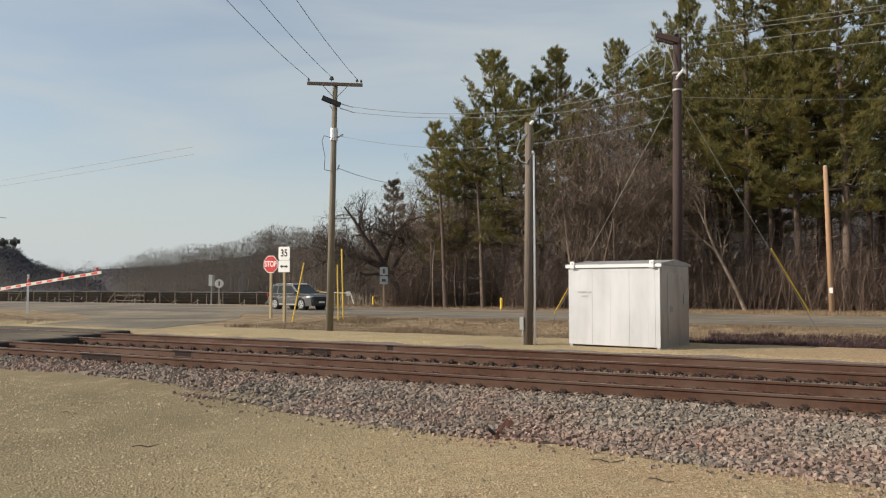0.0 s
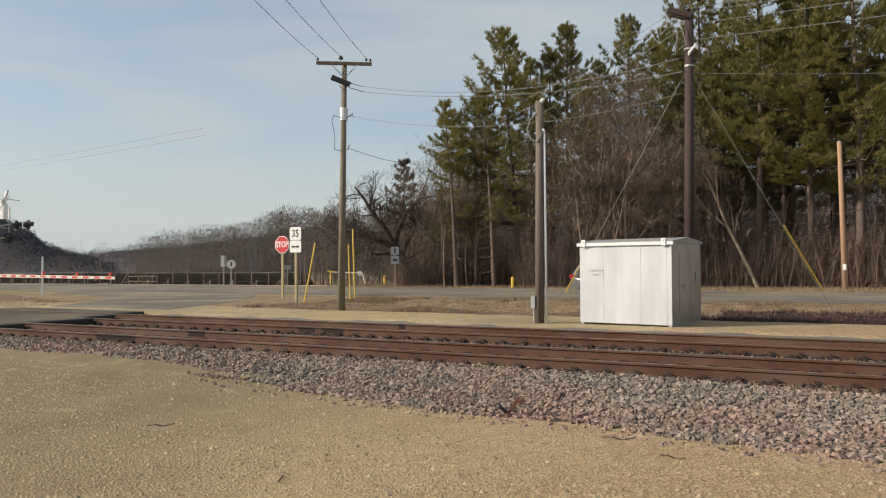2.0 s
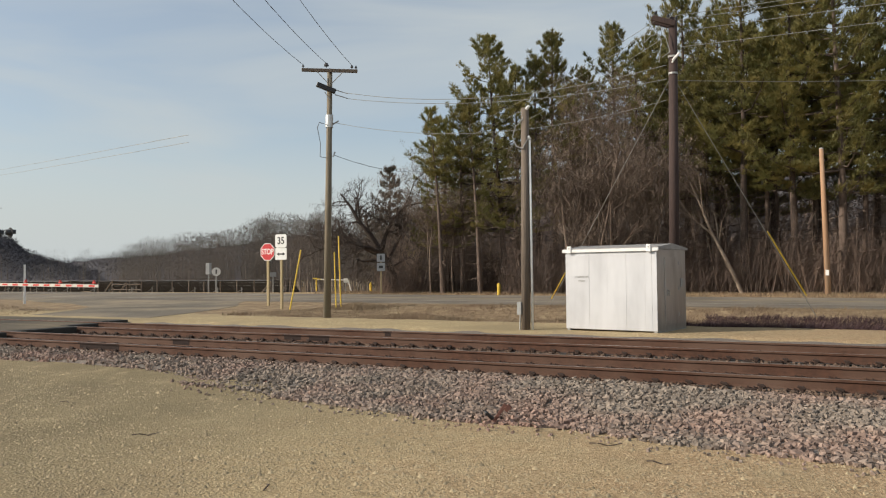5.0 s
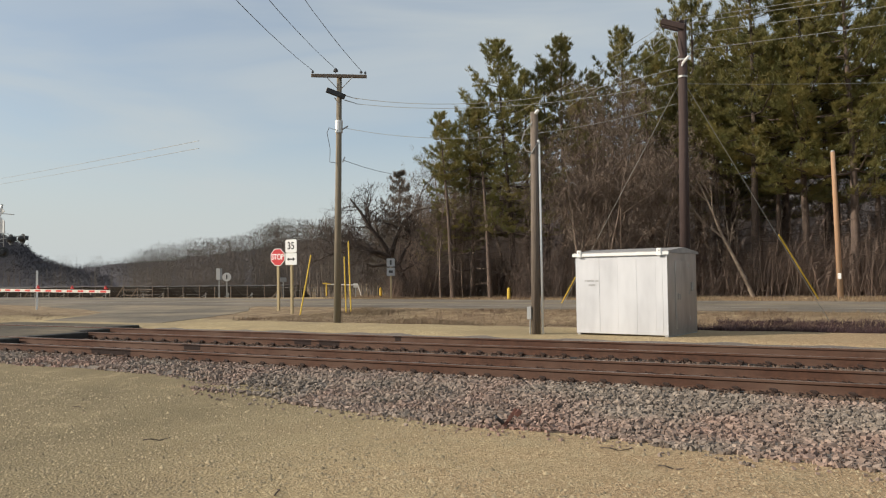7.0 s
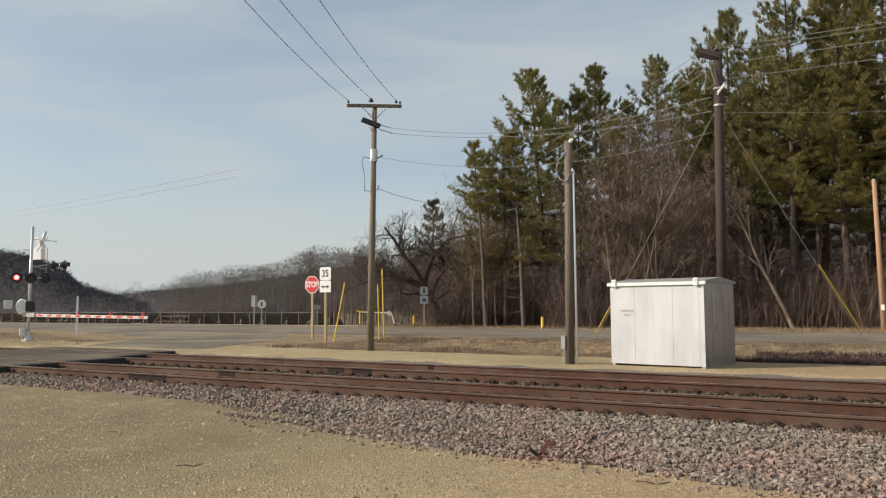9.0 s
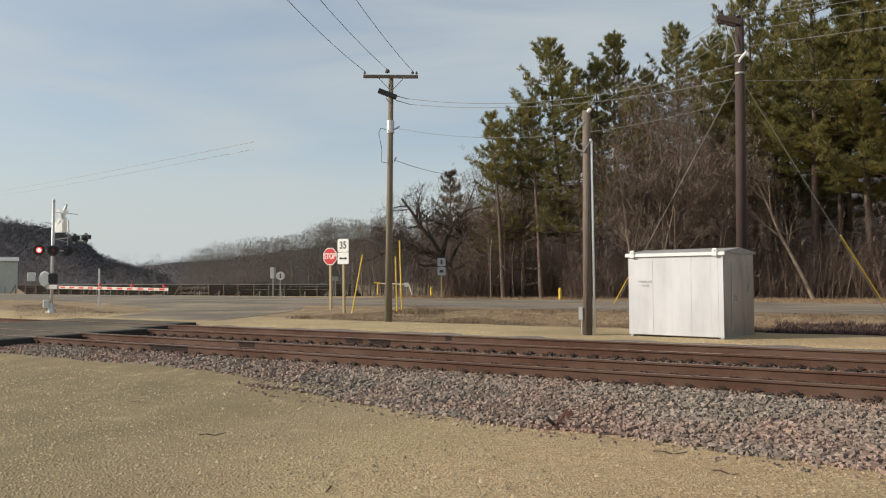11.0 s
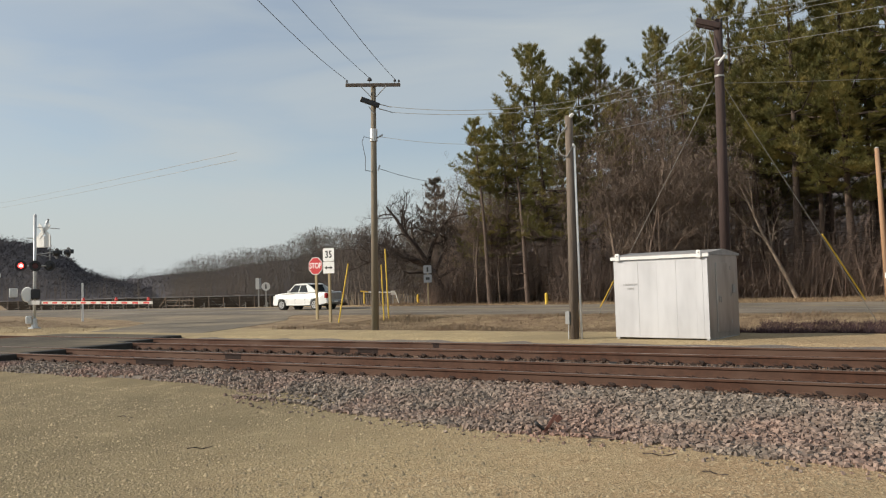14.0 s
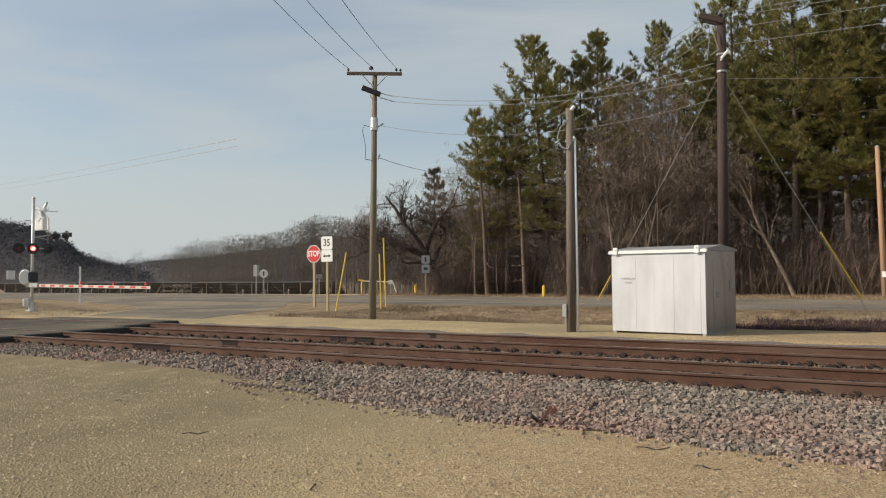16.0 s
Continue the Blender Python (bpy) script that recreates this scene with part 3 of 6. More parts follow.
# slabs of the road crossing, with dark rubber ends
crossing = thing("road_crossing", "grey crossing slabs between the rails with black rubber ends", "road crossing", pose(0, 0, 0), kind="structure")
for name, x1, ya, yb, z in (("crossing_panel", -24.3, 12.35, 13.82, 0.468), ("crossing_panel", -24.1, 13.99, 15.32, 0.49), ("crossing_panel", -24.4, 15.50, 18.02, 0.485),
                            ("crossing_panel", -25.2, 18.19, 19.52, 0.49), ("crossing_panel", -25.7, 19.70, 21.25, 0.515)):
    bm = B()
    box(bm, (-33.2, ya, z - 0.30), (x1 - 0.05, yb, z), 0.02)
    part("slab", bm, M_ASPHALT, crossing)
    bm = B()
    box(bm, (x1 - 0.05, ya + 0.02, z - 0.30), (x1 + 0.35, yb - 0.02, z - 0.005), 0.03)
    part("rubber_end", bm, M_RUBBER, crossing)


# ---- the signal hut beside the track ----
def signal_hut():
    hut = thing("signal_hut", "pale aluminium railway signal hut with a low gabled roof", "equipment hut")
    # own space: x runs from the near corner along the front to the far end, y from the front to the back
    hut.matrix_basis = pose(-7.96, 22.38, 0.47, 0, 0, math.degrees(math.atan2(21.96 - 22.36, -5.2 + 8.01)))
    L, D, H = 2.80, 2.26, 2.34
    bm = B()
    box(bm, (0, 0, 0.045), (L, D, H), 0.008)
    part("body", bm, M_ALU_SHADE, hut)
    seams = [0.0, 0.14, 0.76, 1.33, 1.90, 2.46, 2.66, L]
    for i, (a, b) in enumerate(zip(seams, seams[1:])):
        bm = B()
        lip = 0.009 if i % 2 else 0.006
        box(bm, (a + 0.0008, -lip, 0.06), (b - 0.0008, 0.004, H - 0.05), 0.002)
        part("panel", bm, M_ALU_LIT, hut, "aluminium front panel, coloured as sunlit")
    bm = B()
    prism(bm, [(-0.05, H - 0.01), (D + 0.08, H - 0.01), (D + 0.08, H + 0.05), (D / 2, H + 0.17), (-0.05, H + 0.05)], -0.04, L + 0.05,
          pose(0, 0, 0, 0, 0, 90) @ Matrix.Diagonal((1, -1, 1, 1)))
    bmesh.ops.recalc_face_normals(bm, faces=bm.faces)
    part("roof", bm, M_ALU_ROOF, hut, "grey sheet metal gable roof")
    bm = B()
    box(bm, (-0.07, -0.07, H - 0.06), (L + 0.07, -0.004, H + 0.03), 0.006)
    part("eave_trim", bm, M_WHITE, hut)
    for x in (0.16, L - 0.20):
        bm = B()
        box(bm, (x - 0.07, -0.10, H - 0.09), (x + 0.08, -0.062, H + 0.13), 0.02)
        box(bm, (x - 0.05, -0.06, H + 0.03), (x + 0.05, 0.10, H + 0.05), 0.004)
        eye = part("lifting_lug", bm, M_WHITE, hut)
        bm = B()
        tube(bm, (x + 0.01, -0.105, H + 0.06), (x + 0.01, -0.095, H + 0.06), 0.022, seg=10)
        part("eyelet", bm, M_GREY, eye)
    for x in (0.03, L - 0.11):
        bm = B()
        box(bm, (x, 0.0, -0.05), (x + 0.10, D, 0.07), 0.006)
        part("skid", bm, M_GREY, hut)
    bm = B()   # the door in the end wall
    box(bm, (L, 0.55, 0.20), (L + 0.028, 1.60, 2.12), 0.006)
    door = part("door", bm, M_ALU_SHADE, hut, "plain aluminium service door")
    bm = B()
    box(bm, (L + 0.028, 0.66, 1.02), (L + 0.04, 0.74, 1.20), 0.006)
    tube(bm, (L + 0.04, 0.70, 1.16), (L + 0.09, 0.70, 1.16), 0.014, seg=8)
    box(bm, (L + 0.075, 0.685, 1.02), (L + 0.095, 0.715, 1.17), 0.004)
    part("handle", bm, M_GREY, door)
    for z in (0.4, 1.15, 1.9):
        bm = B()
        tube(bm, (L + 0.03, 1.59, z), (L + 0.03, 1.59, z + 0.12), 0.014, seg=6)
        part("hinge", bm, M_GREY, door)
    bm = B()
    box(bm, (L, 1.80, 1.25), (L + 0.03, 1.98, 1.5), 0.008)
    part("vent_cover", bm, M_GREY, hut)
    rng = random.Random(4)
    bm = B()   # faded stencil that cannot be read: two rows of small bars
    x = 0.30
    while x < 0.74:
        w = rng.uniform(0.022, 0.036)
        box(bm, (x, -0.018, 1.55), (x + w, -0.0155, 1.60))
        x += w + 0.012 + (0.02 if rng.random() < 0.15 else 0)
    x = 0.42
    while x < 0.62:
        w = rng.uniform(0.022, 0.036)
        box(bm, (x, -0.018, 1.43), (x + w, -0.0155, 1.48))
        x += w + 0.012
    part("stencil", bm, M_STENCIL, hut, "faded grey stencilled rows")
    return hut


signal_hut()


# ---- poles, wires and guys ----
def insulator(bm, p, up=0.16, r=0.05):
    x, y, z = p
    tube(bm, (x, y, z), (x, y, z + up * 0.5), 0.015, seg=6)
    tube(bm, (x, y, z + up * 0.35), (x, y, z + up * 0.75), r, r * 0.8, seg=8)
    tube(bm, (x, y, z + up * 0.75), (x, y, z + up), r * 0.75, r * 0.4, seg=8)


def pole_with_crossarm():
    base, top = Vector((-18.77, 25.14, 0.40)), Vector((-18.64, 25.24, 10.30))
    ob = thing("utility_pole", "weathered grey-brown wooden utility pole with a timber crossarm", "utility pole", pose(*base), "utility poles")
    t = top - base
    bm = B()
    tube(bm, (0, 0, 0), t, 0.150, 0.098, seg=14)
    part("pole", bm, M_POLE_OLD, ob, smooth=True)
    u = Vector((1.80, 1.32, 0.06)).normalized()     # along the crossarm, square to the line of sight
    w = Vector((-u.y, u.x, 0))
    m = Matrix.Translation(t) @ Matrix((Vector((u.x, w.x, 0)), Vector((u.y, w.y, 0)), Vector((0, 0, 1)))).to_4x4()
    bm = B()
    box(bm, (-1.10, -0.20, -0.16), (1.08, -0.10, -0.03), 0.012, m)
    part("crossarm", bm, M_POLE_GREY, ob)
    for s in (-1, 1):
        bm = B()
        tube(bm, m @ Vector((s * 0.52, -0.21, -0.14)), m @ Vector((s * 0.06, -0.16, -0.62)), 0.017, seg=5)
        part("brace", bm, M_GREY, ob)
    for x, z, r in ((-0.14, 0.02, 0.10), (-1.04, -0.02, 0.05), (0.86, 0.0, 0.06), (1.02, -0.02, 0.05)):
        bm = B()
        insulator(bm, (0, 0, 0), 0.20 if r > 0.08 else 0.15, r)
        bmesh.ops.transform(bm, matrix=m @ Matrix.Translation((x, -0.10, z)), verts=bm.verts)
        part("insulator", bm, M_BLACK, ob)
    bm = B()
    box(bm, (-0.52, -0.30, -0.17), (0.26, -0.12, 0.02), 0.02, m @ pose(0, 0, -0.78, 0, 21, 0))
    part("lower_arm", bm, M_BLACK, ob, "dark sloping double arm with strain insulators")
    bm = B()
    tube(bm, m @ Vector((-0.20, -0.14, -0.95)), m @ Vector((0.0, -0.12, -1.25)), 0.02, seg=5)
    part("brace", bm, M_GREY, ob)
    for z in (-0.86, -1.05):
        bm = B()
        tube(bm, m @ Vector((0.2, -0.15, z)), m @ Vector((0.70, 0.10, z - 0.08)), 0.022, 0.012, seg=6)
        part("strain_insulator", bm, M_GREY, ob)
    bm = B()
    tube(bm, t * 0.765, t * 0.815, 0.15, 0.15, seg=12)
    part("reflective_band", bm, M_SILVER, ob)
    bm = B()
    pts = [m @ Vector(p) for p in ((-0.1, -0.14, -2.25), (-0.42, -0.12, -2.15), (-0.50, -0.12, -2.35), (-0.38, -0.12, -3.0), (-0.40, -0.12, -3.5), (-0.1, -0.12, -3.55))]
    for a, b in zip(pts, pts[1:]):
        tube(bm, a, b, 0.012, seg=5)
    part("down_lead", bm, M_CABLE, ob)
    for a, b in (((0.12, -0.1, -2.2), (0.32, 0.05, -2.05)), ((0.10, -0.1, -3.5), (0.18, -0.05, -3.3))):
        bm = B()
        tube(bm, m @ Vector(a), m @ Vector(b), 0.03, seg=6)
        part("wire_bracket", bm, M_GREY, ob)
    return m, base


P1_M, P1_BASE = pole_with_crossarm()


def service_pole():
    ob = thing("service_pole", "grey weathered wooden service pole with a white conduit", "utility pole", pose(-9.11, 22.03, 0.42), "utility poles")
    bm = B()
    tube(bm, (0, 0, 0), (0.05, 0.02, 6.72), 0.135, 0.115, seg=14)
    part("pole", bm, M_POLE_GREY, ob, smooth=True)
    bm = B()
    tube(bm, (0.21, 0.02, 0), (0.19, 0.02, 5.75), 0.036, seg=10)
    tube(bm, (0.19, 0.02, 5.75), (0.15, 0.0, 5.86), 0.05, 0.045, seg=10)
    part("conduit", bm, M_WHITE, ob, "white plastic conduit", smooth=True)
    bm = B()
    pts = [Vector((0.17, -0.02, 5.80)), Vector((0.02, -0.14, 5.48)), Vector((-0.16, -0.16, 5.55)), Vector((-0.30, -0.14, 5.85)), Vector((-0.22, -0.10, 6.15)), Vector((0, -0.10, 6.35)), Vector((0.10, -0.02, 6.70))]
    for a, b in zip(pts, pts[1:]):
        tube(bm, a, b, 0.016, seg=6)
    part("drip_loop", bm, M_WIRE, ob)
    bm = B()
    tube(bm, (0.12, -0.05, 6.66), (0.22, -0.05, 6.76), 0.05, seg=8)
    part("cable_clamp", bm, M_WHITE, ob)
    bm = B()
    box(bm, (-0.22, -0.16, 0.50), (-0.08, -0.06, 0.88), 0.012)
    part("meter_box", bm, M_GREY, ob)
    bm = B()
    tube(bm, (-0.14, -0.13, 0), (-0.13, -0.12, 0.52), 0.02, seg=6)
    part("meter_conduit", bm, M_GREY, ob)


service_pole()


def dark_pole():
    base = Vector((-5.58, 25.95, 0.35))
    ob = thing("power_pole", "dark brown treated power pole with a short crossarm", "utility pole", pose(*base), "utility poles")
    top = Vector((0.11, 0.03, 10.05))
    bm = B()
    tube(bm, (0, 0, 0), top, 0.17, 0.135, seg=14)
    part("pole", bm, M_POLE_DARK, ob, smooth=True)
    bm = B()
    m = pose(*top, 0, 20, 12)
    box(bm, (-0.62, -0.24, -0.30), (0.16, -0.13, -0.12), 0.015, m)
    box(bm, (-0.62, 0.13, -0.30), (0.16, 0.24, -0.12), 0.015, m)
    part("crossarm", bm, M_POLE_DARK, ob)
    for x in (-0.55, -0.15, 0.12):
        bm = B()
        insulator(bm, (0, 0, 0), 0.16, 0.05)
        bmesh.ops.transform(bm, matrix=m @ Matrix.Translation((x, -0.18, -0.12)), verts=bm.verts)
        part("insulator", bm, M_BLACK, ob)
    for a, b, r in (((0.12, -0.14, 8.62), (0.34, -0.16, 8.84), 0.045), ((0.10, -0.13, 8.55), (0.16, -0.14, 8.65), 0.03)):
        bm = B()
        tube(bm, a, b, r, seg=8)
        part("arrester", bm, M_WHITE, ob)
    for run in ([(-0.5, -0.2, 9.9), (-0.75, -0.2, 9.55), (-0.78, -0.2, 9.3), (-0.55, -0.2, 9.5), (-0.35, -0.2, 9.55), (-0.22, -0.2, 9.3), (-0.30, -0.2, 8.6)],
                [(-0.2, -0.2, 9.75), (-0.1, -0.25, 9.5), (0.0, -0.22, 9.1), (0.05, -0.2, 8.9), (-0.2, -0.2, 8.75)]):
        bm = B()
        pts = [Vector(p) for p in run]
        for a, b in zip(pts, pts[1:]):
            tube(bm, a, b, 0.014, seg=5)
        part("jumper_wire", bm, M_WIRE, ob)
    for z in (8.2, 8.75):
        bm = B()
        tube(bm, (0.09, 0.02, z), (0.09, 0.02, z + 0.06), 0.16, seg=12)
        part("band", bm, M_GREY, ob)


dark_pole()


def plain_pole():
    ob = thing("wooden_pole", "fresh orange-brown wooden pole with a small white tag", "utility pole", pose(-2.35, 54.6, 0.45), "utility poles")
    bm = B()
    tube(bm, (0, 0, 0), (-0.20, 0, 9.25), 0.175, 0.13, seg=12)
    part("pole", bm, M_POLE_NEW, ob, smooth=True)
    bm = B()
    box(bm, (-0.12, -0.21, 1.35), (0.08, -0.17, 1.7), 0.01)
    part("tag", bm, M_SIGN, ob)
    bm = B()
    tube(bm, (-0.20, 0, 9.25), (-0.20, 0, 9.33), 0.14, 0.10, seg=12)
    part("pole_cap", bm, M_GREY, ob)


plain_pole()


def wire(name, a, b, sag, r, label, mat_=M_WIRE, n=14):
    a, b = Vector(a), Vector(b)
    bm = B()
    pts = []
    for i in range(n + 1):
        s = i / n
        p = a.lerp(b, s)
        p.z -= 4 * sag * s * (1 - s)
        pts.append(p)
    rings = []
    for i, p in enumerate(pts):
        d = (pts[min(i + 1, n)] - pts[max(i - 1, 0)]).normalized()
        u = d.cross(Vector((0, 0, 1))).normalized()
        w = u.cross(d)
        rings.append([bm.verts.new(p + r * (math.cos(k * 1.2566) * u + math.sin(k * 1.2566) * w)) for k in range(5)])
    for p, q in zip(rings, rings[1:]):
        for k in range(5):
            bm.faces.new((p[k], p[(k + 1) % 5], q[(k + 1) % 5], q[k]))
    return tagged(part(name, bm, mat_), label, "wire", "overhead wires")
W_LINE = "thin weathered overhead power line"
p1a, p1b, p1c = (P1_BASE + P1_M @ Vector(p) for p in ((-1.04, -0.10, 0.12), (-0.14, -0.1, 0.2), (0.86, -0.1, 0.15)))
wire("overhead_wire", p1a, (-6.2, -2.0, 10.4), 0.75, 0.0095, W_LINE, M_CABLE)
wire("overhead_wire", p1b, (-5.4, -2.2, 10.5), 0.75, 0.0095, W_LINE, M_CABLE)
wire("overhead_wire", p1c, (-4.1, -2.4, 10.4), 0.75, 0.0095, W_LINE, M_CABLE)
wire("overhead_wire", (-18.10, 25.45, 9.34), (-5.68, 25.9, 8.87), 0.62, 0.011, W_LINE)
wire("overhead_wire", (-18.05, 25.5, 9.11), (-5.68, 25.9, 8.41), 0.45, 0.011, W_LINE)
wire("overhead_wire", (-18.42, 25.35, 8.15), (-5.70, 25.9, 7.72), 0.72, 0.009, W_LINE)
wire("overhead_wire", (-18.54, 25.30, 6.89), (-25.8, 54.2, 12.0), 1.3, 0.011, W_LINE, M_CABLE)
for z0, z1, s in ((10.45, 10.95, 0.15), (10.30, 10.85, 0.15), (9.93, 10.5, 0.2), (9.41, 9.9, 0.2)):
    wire("overhead_wire", (-5.40, 25.95, z0), (24.0, 28.5, z1 + 0.35), s, 0.010, W_LINE)
for dx, z0, z1 in ((0, 10.35, 14.6), (0.15, 10.2, 13.6), (0.25, 9.75, 12.6)):
    wire("overhead_wire", (-6.0 + dx, 25.85, z0), (-34.0, 62.0, z1), 0.6, 0.008, W_LINE)
wire("overhead_wire", (-5.4, 26.0, 8.35), (12.0, 48.0, 11.6), 0.3, 0.009, W_LINE)
far_a, far_b = Vector((-158.2, 85.9, 20.9)), Vector((-46.7, 37.7, 11.2))
for k in (0.0, -1.2):
    wire("overhead_wire", far_a + (far_a - far_b) * 0.5 + Vector((0, 0, k)), far_b + (far_b - far_a) * 0.12 + Vector((0, 0, k * 0.35)), 0.3, 0.016, "thin distant overhead line", M_WIRE)


def guy(top, foot, guard_from, guard_to):
    """A guy wire with a yellow plastic guard on its lower length, by shares of its way from the foot."""
    top, foot = Vector(top), Vector(foot)
    ob = thing("guy_wire", "steel guy wire with a yellow plastic guard, anchored in the ground", "guy wire", pose(*foot), "guy wires")
    d = top - foot
    bm = B()
    tube(bm, (0, 0, -0.2), d, 0.012, seg=5)
    part("cable", bm, M_WIRE, ob)
    bm = B()
    tube(bm, d * guard_from, d * guard_to, 0.026, seg=8)
    part("guard", bm, M_YELLOW, ob)


guy((-5.48, 25.97, 8.45), (-1.62, 33.2, 0.15), 0.13, 0.41)
guy((-5.62, 25.93, 8.35), (-13.7, 35.6, 0.40), 0.07, 0.22)


# ---- road signs and marker posts ----
def face_camera(x, y, turn=0.0):
    """The turn, in degrees, that sets a thing's -y side towards the lot."""
    return math.degrees(math.atan2(-x, y)) + turn


def octagon(r, k=8, off=math.pi / 8):
    return [(r * math.cos(off + i * 2 * math.pi / k), r * math.sin(off + i * 2 * math.pi / k)) for i in range(k)]


def plate_between(bm, outline, y0, y1, z):
    return prism(bm, [(x, z + q) for x, q in outline], y0, y1)


def rounded(w, h, r=0.04):
    pts = []
    for cx, cz, a0 in ((w / 2 - r, h / 2 - r, 0), (-w / 2 + r, h / 2 - r, 90), (-w / 2 + r, -h / 2 + r, 180), (w / 2 - r, -h / 2 + r, 270)):
        for k in range(4):
            a = radians(a0 + 30 * k)
            pts.append((cx + r * math.cos(a), cz + r * math.sin(a)))
    return pts


FACE = pose(0, 0, 0, 90)      # text laid upright, facing -y


def stop_sign():
    ob = thing("stop_sign", "red octagonal stop sign on a square wooden post", "stop sign", pose(-29.11, 33.62, 0.42, 0, 0, face_camera(-29.1, 33.6, -38)))
    bm = B()
    box(bm, (-0.075, 0, -0.2), (0.075, 0.10, 3.0), 0.008)
    part("post", bm, M_POST, ob)
    bm = B()
    plate_between(bm, octagon(0.51), -0.012, -0.002, 3.02)
    face = part("sign_face", bm, M_SIGN, ob)
    bm = B()
    plate_between(bm, octagon(0.475), -0.017, -0.013, 3.02)
    part("red_field", bm, M_RED, face)
    lettering("word", "STOP", 0.44, pose(0, -0.018, 3.02) @ FACE, M_SIGN, face, 0.78)
    return ob


stop_sign()


def route_sign():
    ob = thing("route_sign", "white route number sign above an arrow plate on wood post", "road sign", pose(-25.67, 30.64, 0.42, 0, 0, face_camera(-25.7, 30.6, -34)))
    bm = B()
    box(bm, (-0.065, 0, -0.2), (0.065, 0.10, 3.3), 0.008)
    part("post", bm, M_POST, ob)
    bm = B()
    plate_between(bm, rounded(0.66, 0.66, 0.10), -0.014, -0.002, 3.44)
    a = part("route_plate", bm, M_SIGN, ob)
    lettering("route_number", "35", 0.50, pose(0, -0.015, 3.44) @ FACE, M_INK, a, 0.85)
    bm = B()
    plate_between(bm, rounded(0.66, 0.58, 0.03), -0.014, -0.002, 2.80)
    b = part("arrow_plate", bm, M_SIGN, ob)
    bm = B()
    plate_between(bm, [(-0.24, 0), (-0.11, 0.09), (-0.11, 0.035), (0.11, 0.035), (0.11, 0.09), (0.24, 0), (0.11, -0.09), (0.11, -0.035), (-0.11, -0.035), (-0.11, -0.09)], -0.018, -0.014, 2.79)
    part("arrow", bm, M_INK, b)
    return ob


route_sign()


def back_sign(name, label, x, y, z, post_h, plates, post_mat=M_POST, turn=0.0, wide=0.11):
    ob = thing(name, label, "road sign", pose(x, y, z - 0.15, 0, 0, face_camera(x, y, turn)), "road signs")
    bm = B()
    box(bm, (-wide / 2, 0, -0.1), (wide / 2, 0.10, post_h), 0.006)
    part("post", bm, post_mat, ob)
    for outline, cx, cz, m in plates:
        bm = B()
        prism(bm, [(cx + a, cz + b) for a, b in outline], -0.014, -0.002)
        part("plate", bm, m, ob)
    return ob


s = back_sign("road_sign", "grey unlit backs of two small road signs on a wooden post", -32.9, 50.9, 0.6, 2.9,
              [(rounded(0.62, 0.62), 0, 2.95, M_SIGN_BACK), (rounded(0.62, 0.62), 0, 2.25, M_SIGN_BACK)])
bm = B()
prism(bm, rounded(0.30, 0.20), -0.02, -0.016, pose(0, 0, 2.25))
prism(bm, rounded(0.14, 0.36), -0.02, -0.016, pose(0, 0, 2.95))
part("dark_mark", bm, M_INK, s)
back_sign("marker_sign", "tall narrow white and grey roadside marker panel on a post", -56.2, 56.4, 0.55, 2.6, [(rounded(0.34, 1.10), -0.10, 2.42, M_SIGN), (rounded(0.20, 1.10), 0.18, 2.42, M_SIGN_BACK)], M_GREY, wide=0.14)
r = back_sign("round_sign", "white round advance crossing sign on a post", -55.5, 56.7, 0.55, 1.7, [(octagon(0.42, 20, 0), 0, 2.12, M_SIGN)], M_GREY, wide=0.14)
bm = B()
prism(bm, rounded(0.13, 0.44), -0.02, -0.016, pose(0, 0, 2.12))
part("dark_mark", bm, M_INK, r)
back_sign("small_sign", "small pale sign on a thin post by the far woods", -50.0, 58.5, 0.6, 1.7, [(rounded(0.62, 0.42), 0, 1.75, M_SIGN_BACK)], M_GREY)
back_sign("small_sign", "small pale sign on a thin post by the far woods", -44.8, 63.0, 0.6, 0.95, [(rounded(0.40, 0.42), 0, 1.10, M_SIGN)], M_GREY)


def marker(x0, y0, x1, y1, z0, z1, r=0.045):
    ob = thing("marker_post", "yellow plastic utility marker pole, leaning in the grass", "marker post", pose(x0, y0, z0 - 0.25), "yellow marker posts")
    d = Vector((x1 - x0, y1 - y0, z1 - z0))
    bm = B()
    tube(bm, (0, 0, 0), d + Vector((0, 0, 0.25)), r, r * 0.9, seg=8)
    part("tube", bm, M_YELLOW, ob)
    bm = B()
    tube(bm, d + Vector((0, 0, 0.25)), d + Vector((0, 0, 0.29)), r * 0.9, r * 0.4, seg=8)
    part("cap", bm, M_YELLOW, ob)


marker(-24.9, 30.3, -24.45, 30.65, 0.5, 3.35, 0.038)
marker(-23.77, 32.6, -23.83, 32.55, 0.5, 3.28, 0.036)
marker(-23.9, 33.2, -24.0, 33.15, 0.5, 4.1, 0.040)
for x, y in ((-23.2, 51.2), (-38.9, 58.5)):
    bm = B()
    tube(bm, (0, 0, -0.1), (0, 0, 0.80), 0.11, seg=12)
    tube(bm, (0, 0, 0.80), (0, 0, 0.88), 0.11, 0.03, seg=12)
    o = part("bollard", bm, M_YELLOW)
    o.matrix_basis = pose(x, y, 0.55)
    tagged(o, "short yellow plastic marker bollard in the verge", "bollard", "yellow bollards")
gate = thing("park_gate", "low white and yellow pipe gate at a side drive", "gate", pose(-46.4, 60.5, 0.6, 0, 0, 28))
